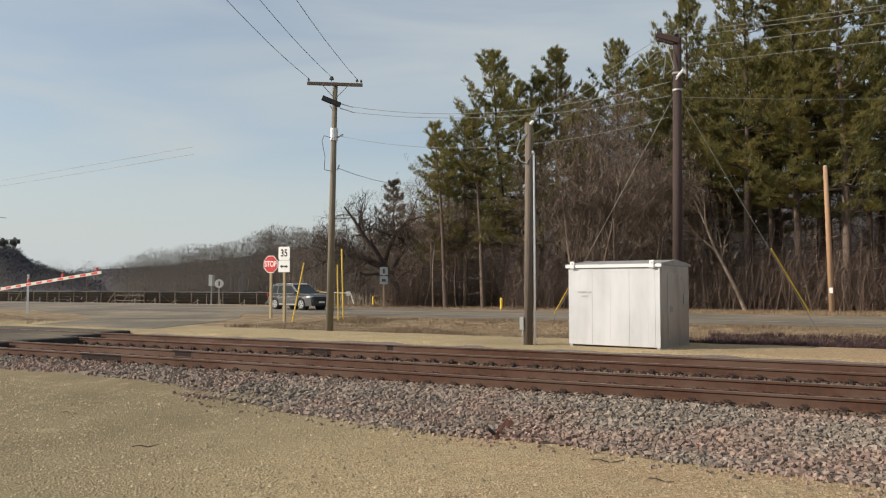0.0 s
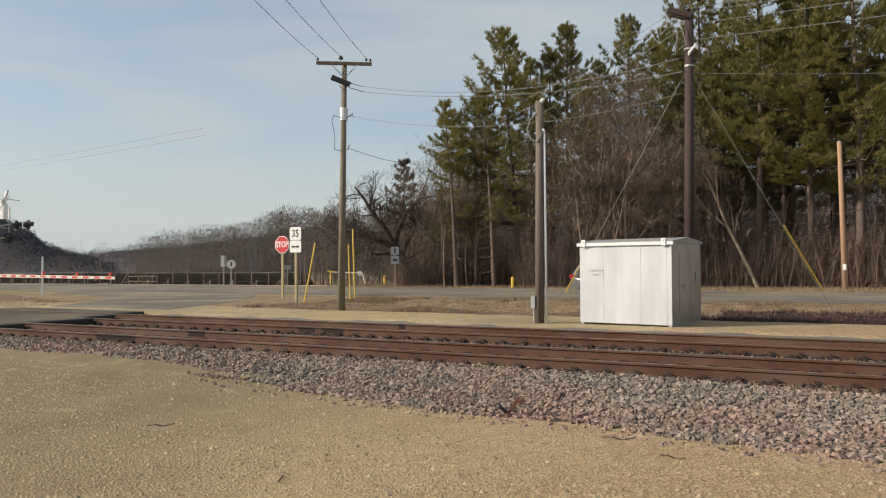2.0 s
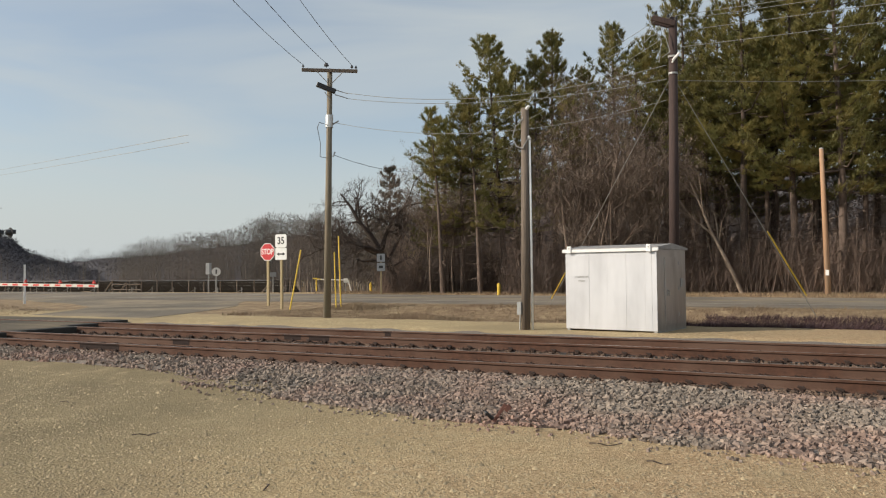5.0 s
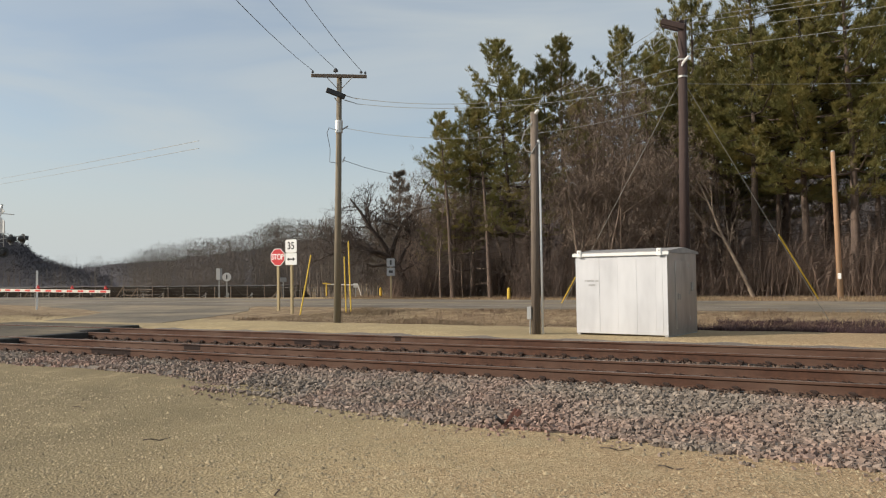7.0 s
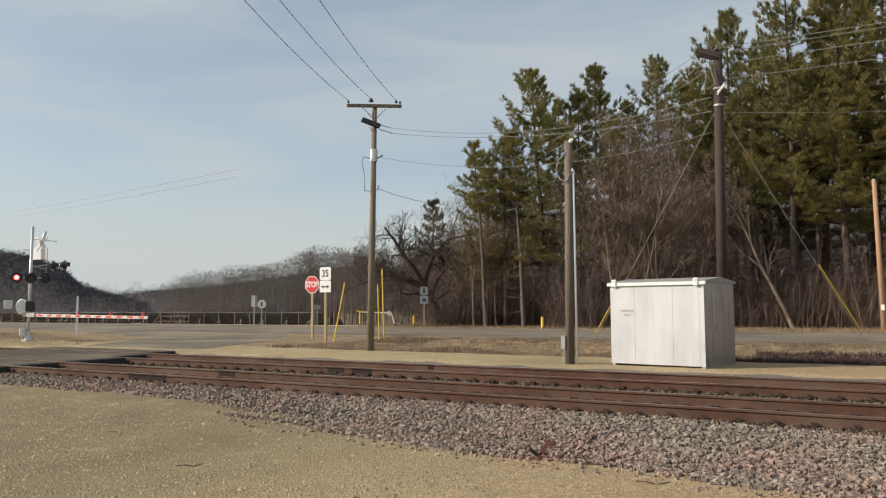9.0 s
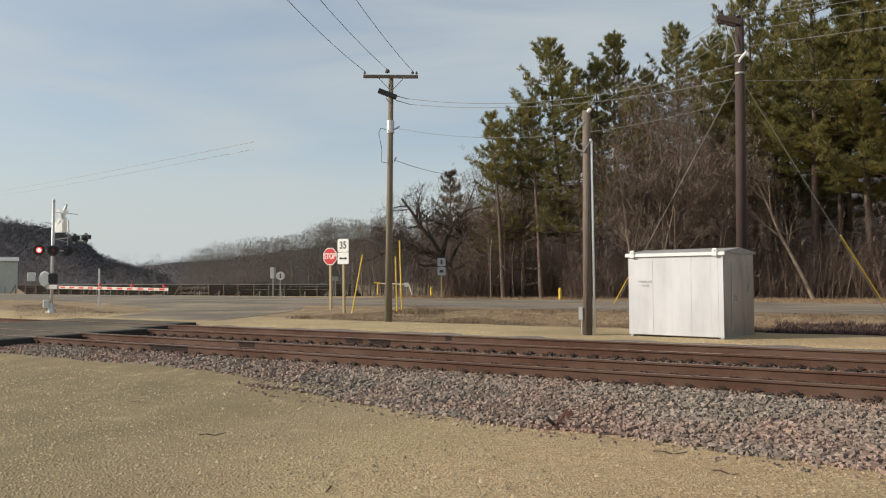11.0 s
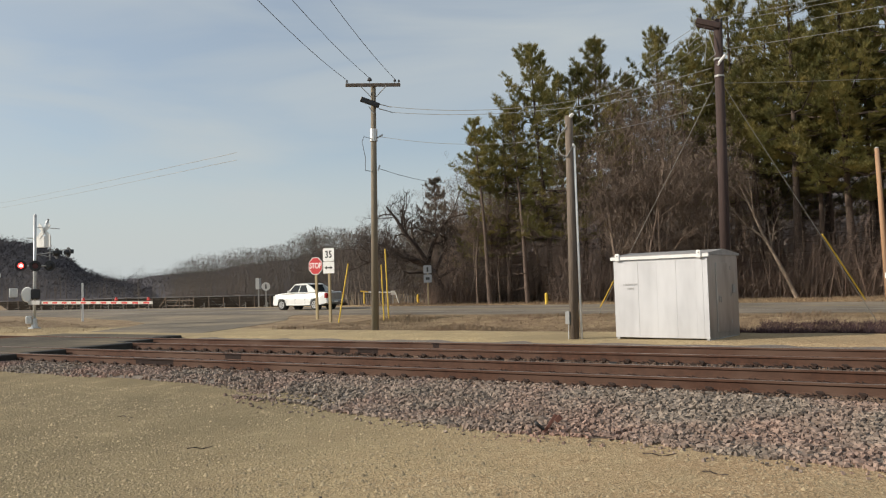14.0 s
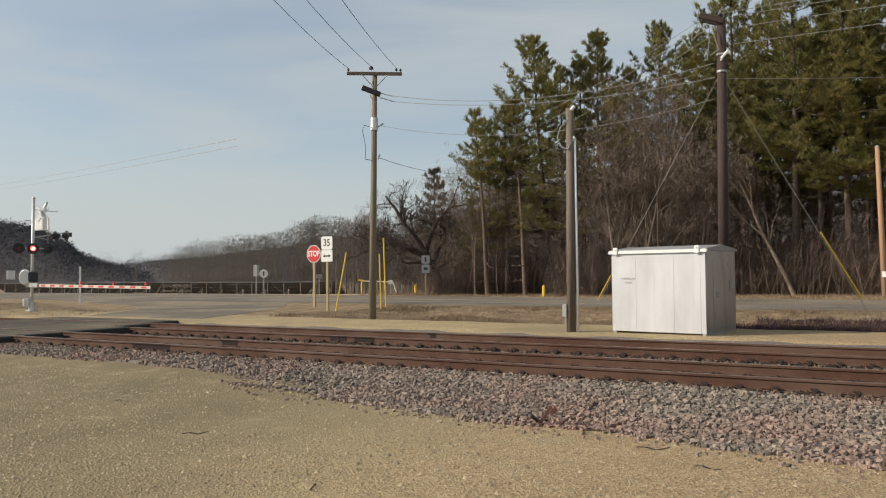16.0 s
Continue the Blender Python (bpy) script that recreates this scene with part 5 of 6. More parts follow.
def build_suv():
    side = [(-2.36, 0.42), (-2.42, 0.62), (-2.37, 0.98), (-2.22, 1.10), (0.98, 1.12), (1.60, 1.10), (2.14, 1.03), (2.36, 0.90), (2.43, 0.62), (2.36, 0.30), (1.85, 0.28)]
    side += arch(1.42, 0.43) + [(0.92, 0.28), (-0.92, 0.28)] + arch(-1.42, 0.43) + [(-1.95, 0.32)]
    ob, hw = vehicle("suv", "grey metallic sport utility car driving along the highway", M_CAR_GREY, side, 1.92, 1.08, 1.76, (-2.30, 1.20), (-1.86, 0.22), 0.76, (-1.42, 1.42),
                     ((0.07, 0.28), (0.31, 0.57), (0.60, 0.92)), (-2.40, 0.90, 1.08), (2.36, 0.80, 0.95), M_RIM)
    for s in (-1, 1):
        bm = B()
        tube(bm, (-1.7, s * 0.62, 1.77), (0.15, s * 0.62, 1.78), 0.022, seg=6)
        part("roof_rail", bm, M_RIM, ob)
    bm = B()
    box(bm, (2.28, -0.62, 0.54), (2.435, 0.62, 0.90), 0.03)
    part("grille", bm, M_TRIM, ob)
    bm = B()
    box(bm, (2.30, -0.85, 0.28), (2.44, 0.85, 0.42), 0.03)
    part("front_bumper", bm, M_TRIM, ob)
    bm = B()
    box(bm, (2.425, -0.26, 0.47), (2.44, 0.26, 0.60), 0.004)
    part("front_plate", bm, M_SIGN, ob)
    return ob


def build_pickup():
    side = [(-2.72, 0.48), (-2.78, 0.62), (-2.72, 1.24), (-2.62, 1.30), (-1.20, 1.31), (1.10, 1.27), (1.75, 1.24), (2.45, 1.16), (2.68, 1.00), (2.75, 0.64), (2.66, 0.36), (2.20, 0.34)]
    side += arch(1.68, 0.45) + [(1.16, 0.34), (-1.12, 0.34)] + arch(-1.62, 0.45) + [(-2.2, 0.40)]
    ob, hw = vehicle("pickup_truck", "white crew cab pickup truck driving along the highway", M_CAR_WHITE, side, 2.0, 1.28, 1.93, (-1.12, 1.22), (-0.86, 0.46), 0.83, (-1.62, 1.68),
                     ((0.08, 0.46), (0.51, 0.92)), (-2.80, 0.84, 1.22), (2.68, 0.82, 1.06), M_CAR_WHITE)
    for s in (-1, 1):       # sail panels behind the cab
        bm = B()
        prism(bm, [(-0.86, 1.87), (-0.74, 1.74), (-1.02, 1.29), (-1.95, 1.29), (-1.62, 1.42), (-1.28, 1.66)], s * 0.90 - 0.04, s * 0.90 + 0.04)
        for v in bm.verts:
            v.co.y -= s * 0.08 * max(0, v.co.z - 1.28) / 0.6
        part("sail_panel", bm, M_CAR_WHITE, ob)
    bm = B()
    box(bm, (-2.62, -0.84, 1.27), (-1.20, 0.84, 1.33), 0.02)
    part("bed_cover", bm, M_TRIM, ob)
    bm = B()
    box(bm, (-2.86, -0.92, 0.46), (-2.68, 0.92, 0.66), 0.03)
    part("rear_bumper", bm, M_GREY, ob)
    bm = B()
    box(bm, (-2.80, -0.74, 0.70), (-2.745, 0.74, 1.24), 0.02)
    part("tailgate", bm, M_GREY, ob, "grey tailgate")
    bm = B()
    box(bm, (-2.88, -0.20, 0.52), (-2.855, 0.20, 0.64), 0.004)
    part("rear_plate", bm, M_SIGN, ob)
    bm = B()
    box(bm, (2.60, -0.66, 0.62), (2.745, 0.66, 0.94), 0.03)
    part("grille", bm, M_TRIM, ob)
    return ob


SUV = build_suv()
PICKUP = build_pickup()
# ---- trees ----
def frame_of(d):
    x, y, z = (float(q) for q in d)
    n = math.sqrt(x * x + y * y + z * z) or 1.0
    x, y, z = x / n, y / n, z / n
    a = (y, -x, 0.0) if abs(z) < 0.9 else (0.0, z, -y)
    m = math.sqrt(a[0] ** 2 + a[1] ** 2 + a[2] ** 2)
    a = (a[0] / m, a[1] / m, a[2] / m)
    return np.array(a), np.array((y * a[2] - z * a[1], z * a[0] - x * a[2], x * a[1] - y * a[0]))


class Soup:
    """Collects limbs and loose blades for one mesh."""
    def __init__(self):
        self.v, self.f, self.batches = [], [], []

    def limb(self, pts, radii, seg=5):
        o = len(self.v)
        turns = [(math.cos(2 * math.pi * k / seg), math.sin(2 * math.pi * k / seg)) for k in range(seg)]
        for i, (p, r) in enumerate(zip(pts, radii)):
            d = pts[min(i + 1, len(pts) - 1)] - pts[max(i - 1, 0)]
            a, b = frame_of(d + 1e-6)
            for c, s in turns:
                self.v.append(p + r * (c * a + s * b))
        for i in range(len(pts) - 1):
            for k in range(seg):
                k2 = (k + 1) % seg
                self.f.append((o + i * seg + k, o + i * seg + k2, o + (i + 1) * seg + k2, o + (i + 1) * seg + k))

    def blades(self, p, d, w):
        """Slim triangles from the points p along d, w wide at the foot."""
        p, d = np.asarray(p, float), np.asarray(d, float)
        a = np.cross(d, np.array([0.31, 0.17, 0.93]))
        a /= np.linalg.norm(a, axis=1, keepdims=True) + 1e-9
        a *= np.reshape(np.broadcast_to(w, (len(p),)), (-1, 1))
        self.batches.append(np.stack([p - a, p + a, p + d], axis=1).reshape(-1, 3))

    def make(self, name, material, parent=None):
        v = [np.array(self.v, float).reshape(-1, 3)] + self.batches
        n0 = len(self.v)
        co = np.concatenate(v)
        tri = np.arange(n0, len(co))
        idx = np.concatenate([np.array(self.f, int).reshape(-1), tri])
        sizes = np.concatenate([np.full(len(self.f), 4), np.full(len(tri) // 3, 3)]) if not self.tri_only() else np.full(len(idx) // 3, 3)
        me = bpy.data.meshes.new(name)
        me.vertices.add(len(co))
        me.vertices.foreach_set("co", co.astype(np.float32).reshape(-1))
        me.loops.add(len(idx))
        me.loops.foreach_set("vertex_index", idx.astype(np.int32))
        me.polygons.add(len(sizes))
        me.polygons.foreach_set("loop_start", np.concatenate([[0], np.cumsum(sizes)[:-1]]).astype(np.int32))
        me.update(calc_edges=True)
        me.materials.append(material)
        ob = new(name, me)
        if parent:
            ob.parent = parent
        return ob

    def tri_only(self):
        return bool(self.f) and len(self.f[0]) == 3


def pine(seed, H=22.0, crown_from=0.28, spread=4.6, lean=0.02, needles=M_NEEDLE, dense=1.0, droop=0.0):
    """A white pine: straight trunk, whorls of long level limbs that turn up at their ends, and flat clouds of needle tufts with gaps between them."""
    rng = np.random.RandomState(seed)
    ob = thing("pine_tree", "tall pine with dark green needle clouds and a bare lower trunk", "pine tree", pose(0, 0, 0), "roadside pines")
    wood, leaf = Soup(), Soup()
    top = np.array([lean * H, rng.uniform(-0.3, 0.3), H])
    axis_ = lambda s: top * s + np.array([0.25 * math.sin(s * 4 + seed), 0.2 * math.cos(s * 5 + seed), 0]) * s * (1 - s) * 2
    wood.limb([axis_(s) for s in np.linspace(0, 1, 9)], [0.27 * (1 - 0.94 * s) * (H / 22) ** 0.8 + 0.012 for s in np.linspace(0, 1, 9)], 8)

    def needles_at(c, out, lift, size):
        """Brushes of needles at the points c, fanned about the direction out and turned up by lift."""
        k = 10
        c = np.repeat(c, k, axis=0)
        d = rng.normal(0, 1, c.shape)
        d[:, 2] = np.abs(d[:, 2]) * 0.55 + lift
        d += out * 0.75
        d *= (size * rng.uniform(0.6, 1.15, len(d)) / np.linalg.norm(d, axis=1))[:, None]
        leaf.blades(c + rng.normal(0, 0.04, c.shape), d, 0.030)

    z = 0.09
    while z < 0.985:
        live = z > crown_from
        s = max(0.0, (z - crown_from) / (1 - crown_from))
        shape = (1 - s) ** 0.8 * (0.60 + 0.40 * min(1, s * 5))
        reach = (spread * shape * rng.uniform(0.75, 1.15)) if live else rng.uniform(0.8, 3.0)
        a0 = rng.uniform(0, 6.28)
        count = rng.randint(4, 7) if live else rng.randint(2, 5)
        for k in range(count):
            a = a0 + 6.28 * k / count + rng.uniform(-0.35, 0.35)
            L = max(0.45, reach * rng.uniform(0.42, 1.36))
            p0 = axis_(z) + np.array([0, 0, rng.uniform(-0.15, 0.15)])
            h = np.array([math.cos(a), math.sin(a), 0])
            rise = (-0.04 - droop + 0.85 * s ** 1.5) * rng.uniform(0.7, 1.25) if live else rng.uniform(-0.22, 0.18)
            bend = 0.26 if live else 0.0

            def along(t):
                return p0 + h * L * t + np.array([0, 0, L * (rise * t + bend * t * t - 0.09 * math.sin(t * 3.1))])
            pts = [along(t) for t in (0, 0.35, 0.7, 1.0)]
            r0 = 0.014 + 0.010 * L
            wood.limb(pts, [r0, r0 * 0.75, r0 * 0.5, 0.006], 3)
            side = np.cross(h, (0, 0, 1))
            if not live:
                if L > 1.2:      # dead side twigs
                    n = int(2 + 2 * L)
                    t = rng.uniform(0.3, 1.0, n)
                    q = np.array([along(v) for v in t])
                    wood.blades(q, (h * 0.4 + side * rng.choice([-1, 1], n)[:, None] * rng.uniform(0.3, 1.0, (n, 1)) + rng.normal(0, 0.2, (n, 3))) * 0.8, 0.014)
                continue
            # side shoots in one flat spray, each ending in brushes of needles
            shoots = int(4 + 2.6 * L)
            for m in range(shoots):
                t = 0.30 + 0.70 * (m + rng.rand()) / shoots
                w = (0.10 + 0.34 * L * (1.12 - t)) * rng.uniform(0.4, 1.15) * (1 if m % 2 else -1)
                q0 = along(t)
                q1 = q0 + side * w + h * abs(w) * rng.uniform(0.35, 0.9) + np.array([0, 0, abs(w) * rng.uniform(0.02, 0.30)])
                n = max(2, int(dense * (2 + 5.4 * abs(w))))
                u = rng.uniform(0.35, 1.08, n)[:, None]
                c = q0 + (q1 - q0) * u + rng.normal(0, 1, (n, 3)) * (0.11, 0.11, 0.06)
                needles_at(c, h * 0.7 + side * np.sign(w) * 0.5, 0.16 + 0.75 * s, 0.40)
            needles_at(np.array([along(t) for t in (0.86, 0.95, 1.0, 1.03)]), h, 0.4 + 1.1 * s, 0.44)
        z += (rng.uniform(0.75, 1.40) * (1 - 0.35 * s) if live else rng.uniform(0.5, 1.1)) / H
    c = np.array([axis_(t) for t in np.linspace(0.93, 1.0, 9)])
    needles_at(np.repeat(c, 2, axis=0), np.array([0, 0, 0.6]), 0.6, 0.42)
    wood.make("trunk", M_BARK_PINE, ob)
    leaf.make("crown", needles, ob)
    return ob


def bare_tree(seed, H=13.0, r=0.16, name="bare_tree", label="leafless grey-brown tree with fine twigs", material=None, levels=4, wide=0.75, lean=0.0, up=0.35, group="bare trees", low=0.35, limbs=None, gnarl=0.05, full=1.0):
    """A leafless tree, grown from a straight stem or, where limbs are given, from those (foot, direction, length, radius)."""
    rng = np.random.RandomState(seed)
    ob = thing(name, label, "tree", pose(0, 0, 0), group)
    stem, twig = Soup(), Soup()
    tips = []

    def grow(p, d, L, rad, lev):
        n = 5 if lev == 0 else 4
        pts, dd = [np.array(p)], d.copy()
        for i in range(n):
            dd = dd + rng.normal(0, gnarl + 0.065 * lev, 3)
            dd[2] += up * 0.12
            dd /= np.linalg.norm(dd)
            pts.append(pts[-1] + dd * L / n)
        rr = [rad * (1 - (0.62 if lev == 0 else 0.8) * i / n) for i in range(n + 1)]
        if lev <= 1:
            stem.limb(pts, rr, 6 if lev == 0 else 4)
        elif lev < levels:
            twig.limb(pts if lev == 2 else pts[::2], rr if lev == 2 else rr[::2], 3)
        else:
            tips.append((pts[0], pts[2] - pts[0], 0.018))
            tips.append((pts[2], pts[-1] - pts[2], 0.014))
        if lev >= levels:
            return
        kids = int(full * (12, 7, 6, 7)[min(lev, 3)])
        for k in range(kids):
            s = rng.uniform(low if lev == 0 else 0.25, 1.0)
            i = min(n - 1, int(s * n))
            q = pts[i] + (pts[i + 1] - pts[i]) * (s * n - i)
            side = rng.normal(0, 1, 3)
            side -= dd * side.dot(dd)
            side /= np.linalg.norm(side)
            nd = dd * rng.uniform(0.35, 0.8) + side * wide * rng.uniform(0.7, 1.2)
            nd[2] += 0.15
            nd /= np.linalg.norm(nd)
            grow(q, nd, L * rng.uniform(0.36, 0.58) * (1.15 - 0.45 * s if lev == 0 else 1), rr[i] * rng.uniform(0.36, 0.55), lev + 1)
    if limbs:
        for p, d, L, rad in limbs:
            d = np.array(d, float)
            grow(np.array(p, float), d / np.linalg.norm(d), L, rad, 1)
    else:
        grow((0, 0, -0.2), np.array([lean, 0.0, 1.0]), H * 0.82, r, 0)
    twig.blades([q[0] for q in tips], [q[1] for q in tips], [q[2] for q in tips])
    if limbs:
        stem.limb([np.array(q, float) for q in ((0.1, 0, -0.3), (0.0, 0, 0.5), (-0.12, 0, 1.5), (-0.55, 0, 2.5), (-1.1, 0, 3.3))], [r * 1.35, r, r * 0.86, r * 0.72, r * 0.5], 9)
    stem.make("trunk", material or M_BARK, ob)
    twig.make("crown", material or M_BARK, ob)
    return ob


def put(ob, x, y, turn=0.0, size=1.0, tall=1.0, sunk=0.15):
    ob.scale = (size, size, size * tall)
    ob.matrix_basis = pose(x, y, ground_z(x, y) - sunk, 0, 0, turn) @ Matrix.Diagonal((size, size, size * tall, 1))
    return ob


def put_copy(ob, x, y, turn, size=1.0, tall=1.0, sunk=0.15):
    o = copy_thing(ob, Matrix.Identity(4))
    o.matrix_basis = pose(x, y, ground_z(x, y) - sunk, 0, 0, turn) @ Matrix.Diagonal((size, size, size * tall, 1))
    return o


def on_ray(az, dist):
    """A plan point at an azimuth (degrees left of +y) and a distance from the lot."""
    return -dist * math.sin(radians(az)), dist * math.cos(radians(az))


PINES = [pine(1, 21.5, 0.24, 7.0, -0.055), pine(2, 24.0, 0.34, 5.4, 0.0), pine(3, 23.0, 0.32, 5.2, 0.0), pine(4, 25.0, 0.28, 6.6, 0.01), pine(5, 20.0, 0.26, 5.8, -0.02)]
# azimuth, distance, variant, size, and a turn where the lean matters: the trees whose tops stand out first, then the closed stand
STAND = [(23.9, 63, 0, 0.955, 25), (20.3, 67, 1, 0.92), (16.1, 69, 2, 0.985), (11.2, 66, 3, 1.0), (7.5, 60, 1, 1.06), (4.3, 61, 3, 1.0), (1.5, 60, 4, 1.28), (-1.8, 63, 2, 1.16),
         (28.3, 64, 4, 0.72), (23.0, 72, 1, 0.86), (18.0, 76, 3, 0.84), (13.6, 74, 2, 1.0), (9.3, 74, 4, 1.25), (5.8, 76, 0, 1.25), (2.8, 74, 1, 1.18), (-0.4, 76, 3, 1.12),
         # the last four are unseen, added to darken reflections in the hut's end wall
         (-4.5, 64, 1, 1.1), (-7.5, 68, 3, 1.0), (26.5, 78, 2, 0.66), (12.2, 84, 1, 1.08), (7.2, 86, 2, 1.15), (-3, 84, 4, 1.3), (-12, 60, 1, 1.2), (-18, 58, 2, 1.1), (-25, 57, 2, 1.1), (-32, 58, 1, 1.1)]
used = set()
rng = random.Random(21)
for az, dist, k, size, *turn in STAND:
    x, y = on_ray(az, dist)
    turn = turn[0] if turn else rng.uniform(0, 360)
    if k in used:
        put_copy(PINES[k], x, y, turn, size)
    else:
        used.add(k)
        put(PINES[k], x, y, turn, size)
# slim trunks with high thin crowns along the wood's edge
SLIM = [pine(6, 17.0, 0.62, 2.4, -0.06), pine(7, 19.0, 0.66, 2.6, 0.0)]
for i, (az, dist, size) in enumerate(((28.4, 61, 0.85), (27.0, 63, 0.8), (25.7, 60.5, 0.9), (21.6, 64, 1.0), (18.6, 62, 0.95), (14.4, 63, 1.0), (9.6, 62, 1.0), (6.1, 63, 1.0), (5.2, 66, 1.05), (3.2, 63, 1.0), (2.2, 65, 1.1), (0.3, 62, 1.0), (8.6, 68, 1.1), (12.6, 66, 1.0))):
    x, y = on_ray(az, dist)
    if i < 2:
        put(SLIM[i], x, y, 26 - i * 10, size)
    else:
        put_copy(SLIM[i % 2], x, y, rng.uniform(0, 40), size)

BARE = [bare_tree(31, 12, 0.11, wide=1.0, low=0.2, gnarl=0.10), bare_tree(32, 14, 0.11, wide=0.75, gnarl=0.07), bare_tree(33, 10, 0.09, wide=1.1, low=0.15, gnarl=0.12), bare_tree(34, 13, 0.10, wide=0.9, lean=0.12, low=0.22, gnarl=0.10)]
first = set()
for i in range(78):
    az = rng.uniform(-6, 30.5)
    dist = rng.uniform(64, 100) + (6 if az > 26 else 0)
    # the last few stand out of view, added to darken the hut's reflection too
    if i >= 72:
        az, dist = rng.uniform(-45, -6), rng.uniform(60, 70)
    if i < 26:           # thickets of young trees at the wood's edge
        az, dist = (rng.uniform(11.5, 19.5), rng.uniform(57, 61)) if i % 3 else (rng.uniform(25.5, 30.3), rng.uniform(62, 67))
    x, y = on_ray(az, dist)
    if y < 54:
        y = 54 + rng.uniform(0, 4)
    k = i % 4
    size = rng.uniform(0.8, 1.22) * (0.8 if az > 25 and i < 26 else 1)
    if k in first:
        put_copy(BARE[k], x, y, rng.uniform(0, 360), size)
    else:
        first.add(k)
        put(BARE[k], x, y, rng.uniform(0, 360), size)
OAK_LIMBS = [((-1.1, 0, 3.3), (-1, 0.2, 0.42), 5.0, 0.26), ((-0.8, 0, 2.9), (-1, -0.3, 0.18), 5.0, 0.22), ((-1.1, 0, 3.3), (-0.7, 0.1, 1.0), 5.2, 0.26), ((-0.6, 0, 2.5), (-1, 0.1, -0.05), 4.2, 0.15),
             ((-1.0, 0, 3.2), (-0.25, -0.4, 1.0), 5.4, 0.22), ((-0.5, 0, 2.4), (0.6, 0.3, 0.9), 4.4, 0.17), ((-0.9, 0, 3.0), (-0.5, 0.8, 0.6), 4.4, 0.18), ((-0.3, 0, 2.0), (0.9, -0.4, 0.5), 2.8, 0.12),
             ((-1.0, 0, 3.1), (-1, 0.5, 0.8), 4.8, 0.20), ((-0.9, 0, 3.0), (-0.8, -0.6, 0.6), 4.4, 0.18)]
put(bare_tree(41, 9.0, 0.33, "oak_tree", "large dark spreading leafless oak by the highway", M_BARK_DARK, 4, 0.95, 0, 0.1, "oaks", 0.22, OAK_LIMBS, 0.20, 1.35), *on_ray(31.9, 66), 32, 1.12)
put(pine(9, 13.2, 0.05, 4.8, 0.0, M_SPRUCE, 0.8, 0.22), *on_ray(32.1, 84), 0, 1.0)
put(pine(10, 9.0, 0.1, 2.2, 0.0), *on_ray(29.5, 72), 0, 0.95)
lean_tree = bare_tree(51, 11, 0.17, "leaning_tree", "pale leaning dead trunk at the wood's edge", mat("pale_bark", (0.30, 0.235, 0.18), (0.18, 0.14, 0.11), 3, 0.95), 4, 0.5, -0.42, 0.2, full=0.6)
put(lean_tree, *on_ray(7.6, 57.5), 0, 0.95)


def brush():
    """Dense thin undergrowth along and inside the wood's edge."""
    rng = np.random.RandomState(8)
    s = Soup()
    def stems(n, lo, hi, lean, twigs, long, low, near, far):
        az, dist = np.radians(rng.uniform(-6, 33, n)), near + (far - near) * rng.rand(n) ** 1.2
        dist += 5 * (az > radians(24))
        x, y = -dist * np.sin(az), dist * np.cos(az)
        keep = y > 53.5
        x, y = x[keep], y[keep]
        n = len(x)
        p = np.stack([x, y, np.full(n, 0.5)], 1)
        h = rng.uniform(lo, hi, n)
        d = np.stack([rng.normal(0, lean, n), rng.normal(0, lean, n), np.ones(n)], 1) * h[:, None]
        s.blades(p, d, 0.008 + 0.0025 * h)
        for k in range(twigs):
            b = p + d * rng.uniform(low, 0.97, (n, 1))
            e = np.stack([rng.normal(0, 0.8, n), rng.normal(0, 0.8, n), rng.uniform(-0.25, 0.7, n)], 1) * (long * rng.uniform(0.5, 1.2, n))[:, None]
            s.blades(b, e, 0.012)
            s.blades(b + e * 0.5, e[:, [1, 0, 2]] * (0.5, -0.5, 0.6), 0.009)
    stems(9000, 0.7, 3.0, 0.40, 6, 0.60, 0.15, 59, 88)
    stems(3600, 1.2, 4.6, 0.38, 13, 0.75, 0.10, 57.5, 62)
    stems(5200, 2.5, 8.0, 0.18, 15, 0.95, 0.12, 60, 80)
    stems(3200, 4.0, 11.0, 0.16, 16, 1.5, 0.10, 82, 104)
    tagged(s.make("undergrowth", M_BRUSH), "tangle of bare brown undergrowth under the trees", "undergrowth", kind="stuff")


brush()


def dry_grass():
    rng = np.random.RandomState(12)
    s = Soup()
    foot, high = [], []

    def tuft(x, y, h, n):
        z = ground_z(x, y)
        for _ in range(n):
            foot.append((x, y, z - 0.03))
            high.append(h)
    for i in range(11000):       # the ditch between track and highway
        x = rng.uniform(-24.5, 5)
        y = rng.uniform(25.4, hwy_y(x) - 0.5)
        k = noise.noise((x * 0.35, y * 0.35, 5))
        if y < 26.6 and k < 0.1 or (-5.6 < x < 0.3 and 25.4 < y < 33.0 + rng.normal(0, 0.3)):
            continue
        tuft(x, y, 0.08 + 0.55 * max(0, k - 0.04) + 0.06 * rng.rand(), 7)
    for i in range(4200):       # the far verge
        x = rng.uniform(-40, 6)
        tuft(x, rng.uniform(hwy_far(x) + 0.2, 58), 0.26, 5)
    for i in range(1500):       # the island by the crossing signal
        t, u = rng.rand(), rng.rand()
        tuft(-34.5 - 22 * t, 22.0 + 10.5 * t + (u - 0.5) * 6 * (1 - 0.5 * t), 0.12, 4)
    p, h = np.array(foot), np.array(high)
    n = len(p)
    p[:, :2] += rng.normal(0, 0.14, (n, 2))
    s.blades(p, np.stack([rng.normal(0, 0.4, n), rng.normal(0, 0.4, n), np.ones(n) * 0.8], 1) * (h * rng.uniform(0.5, 1.25, n))[:, None], 0.012)
    tagged(s.make("dry_grass", M_GRASS), "dry brown winter grass in the ditch and verge", "grass", kind="stuff")


dry_grass()


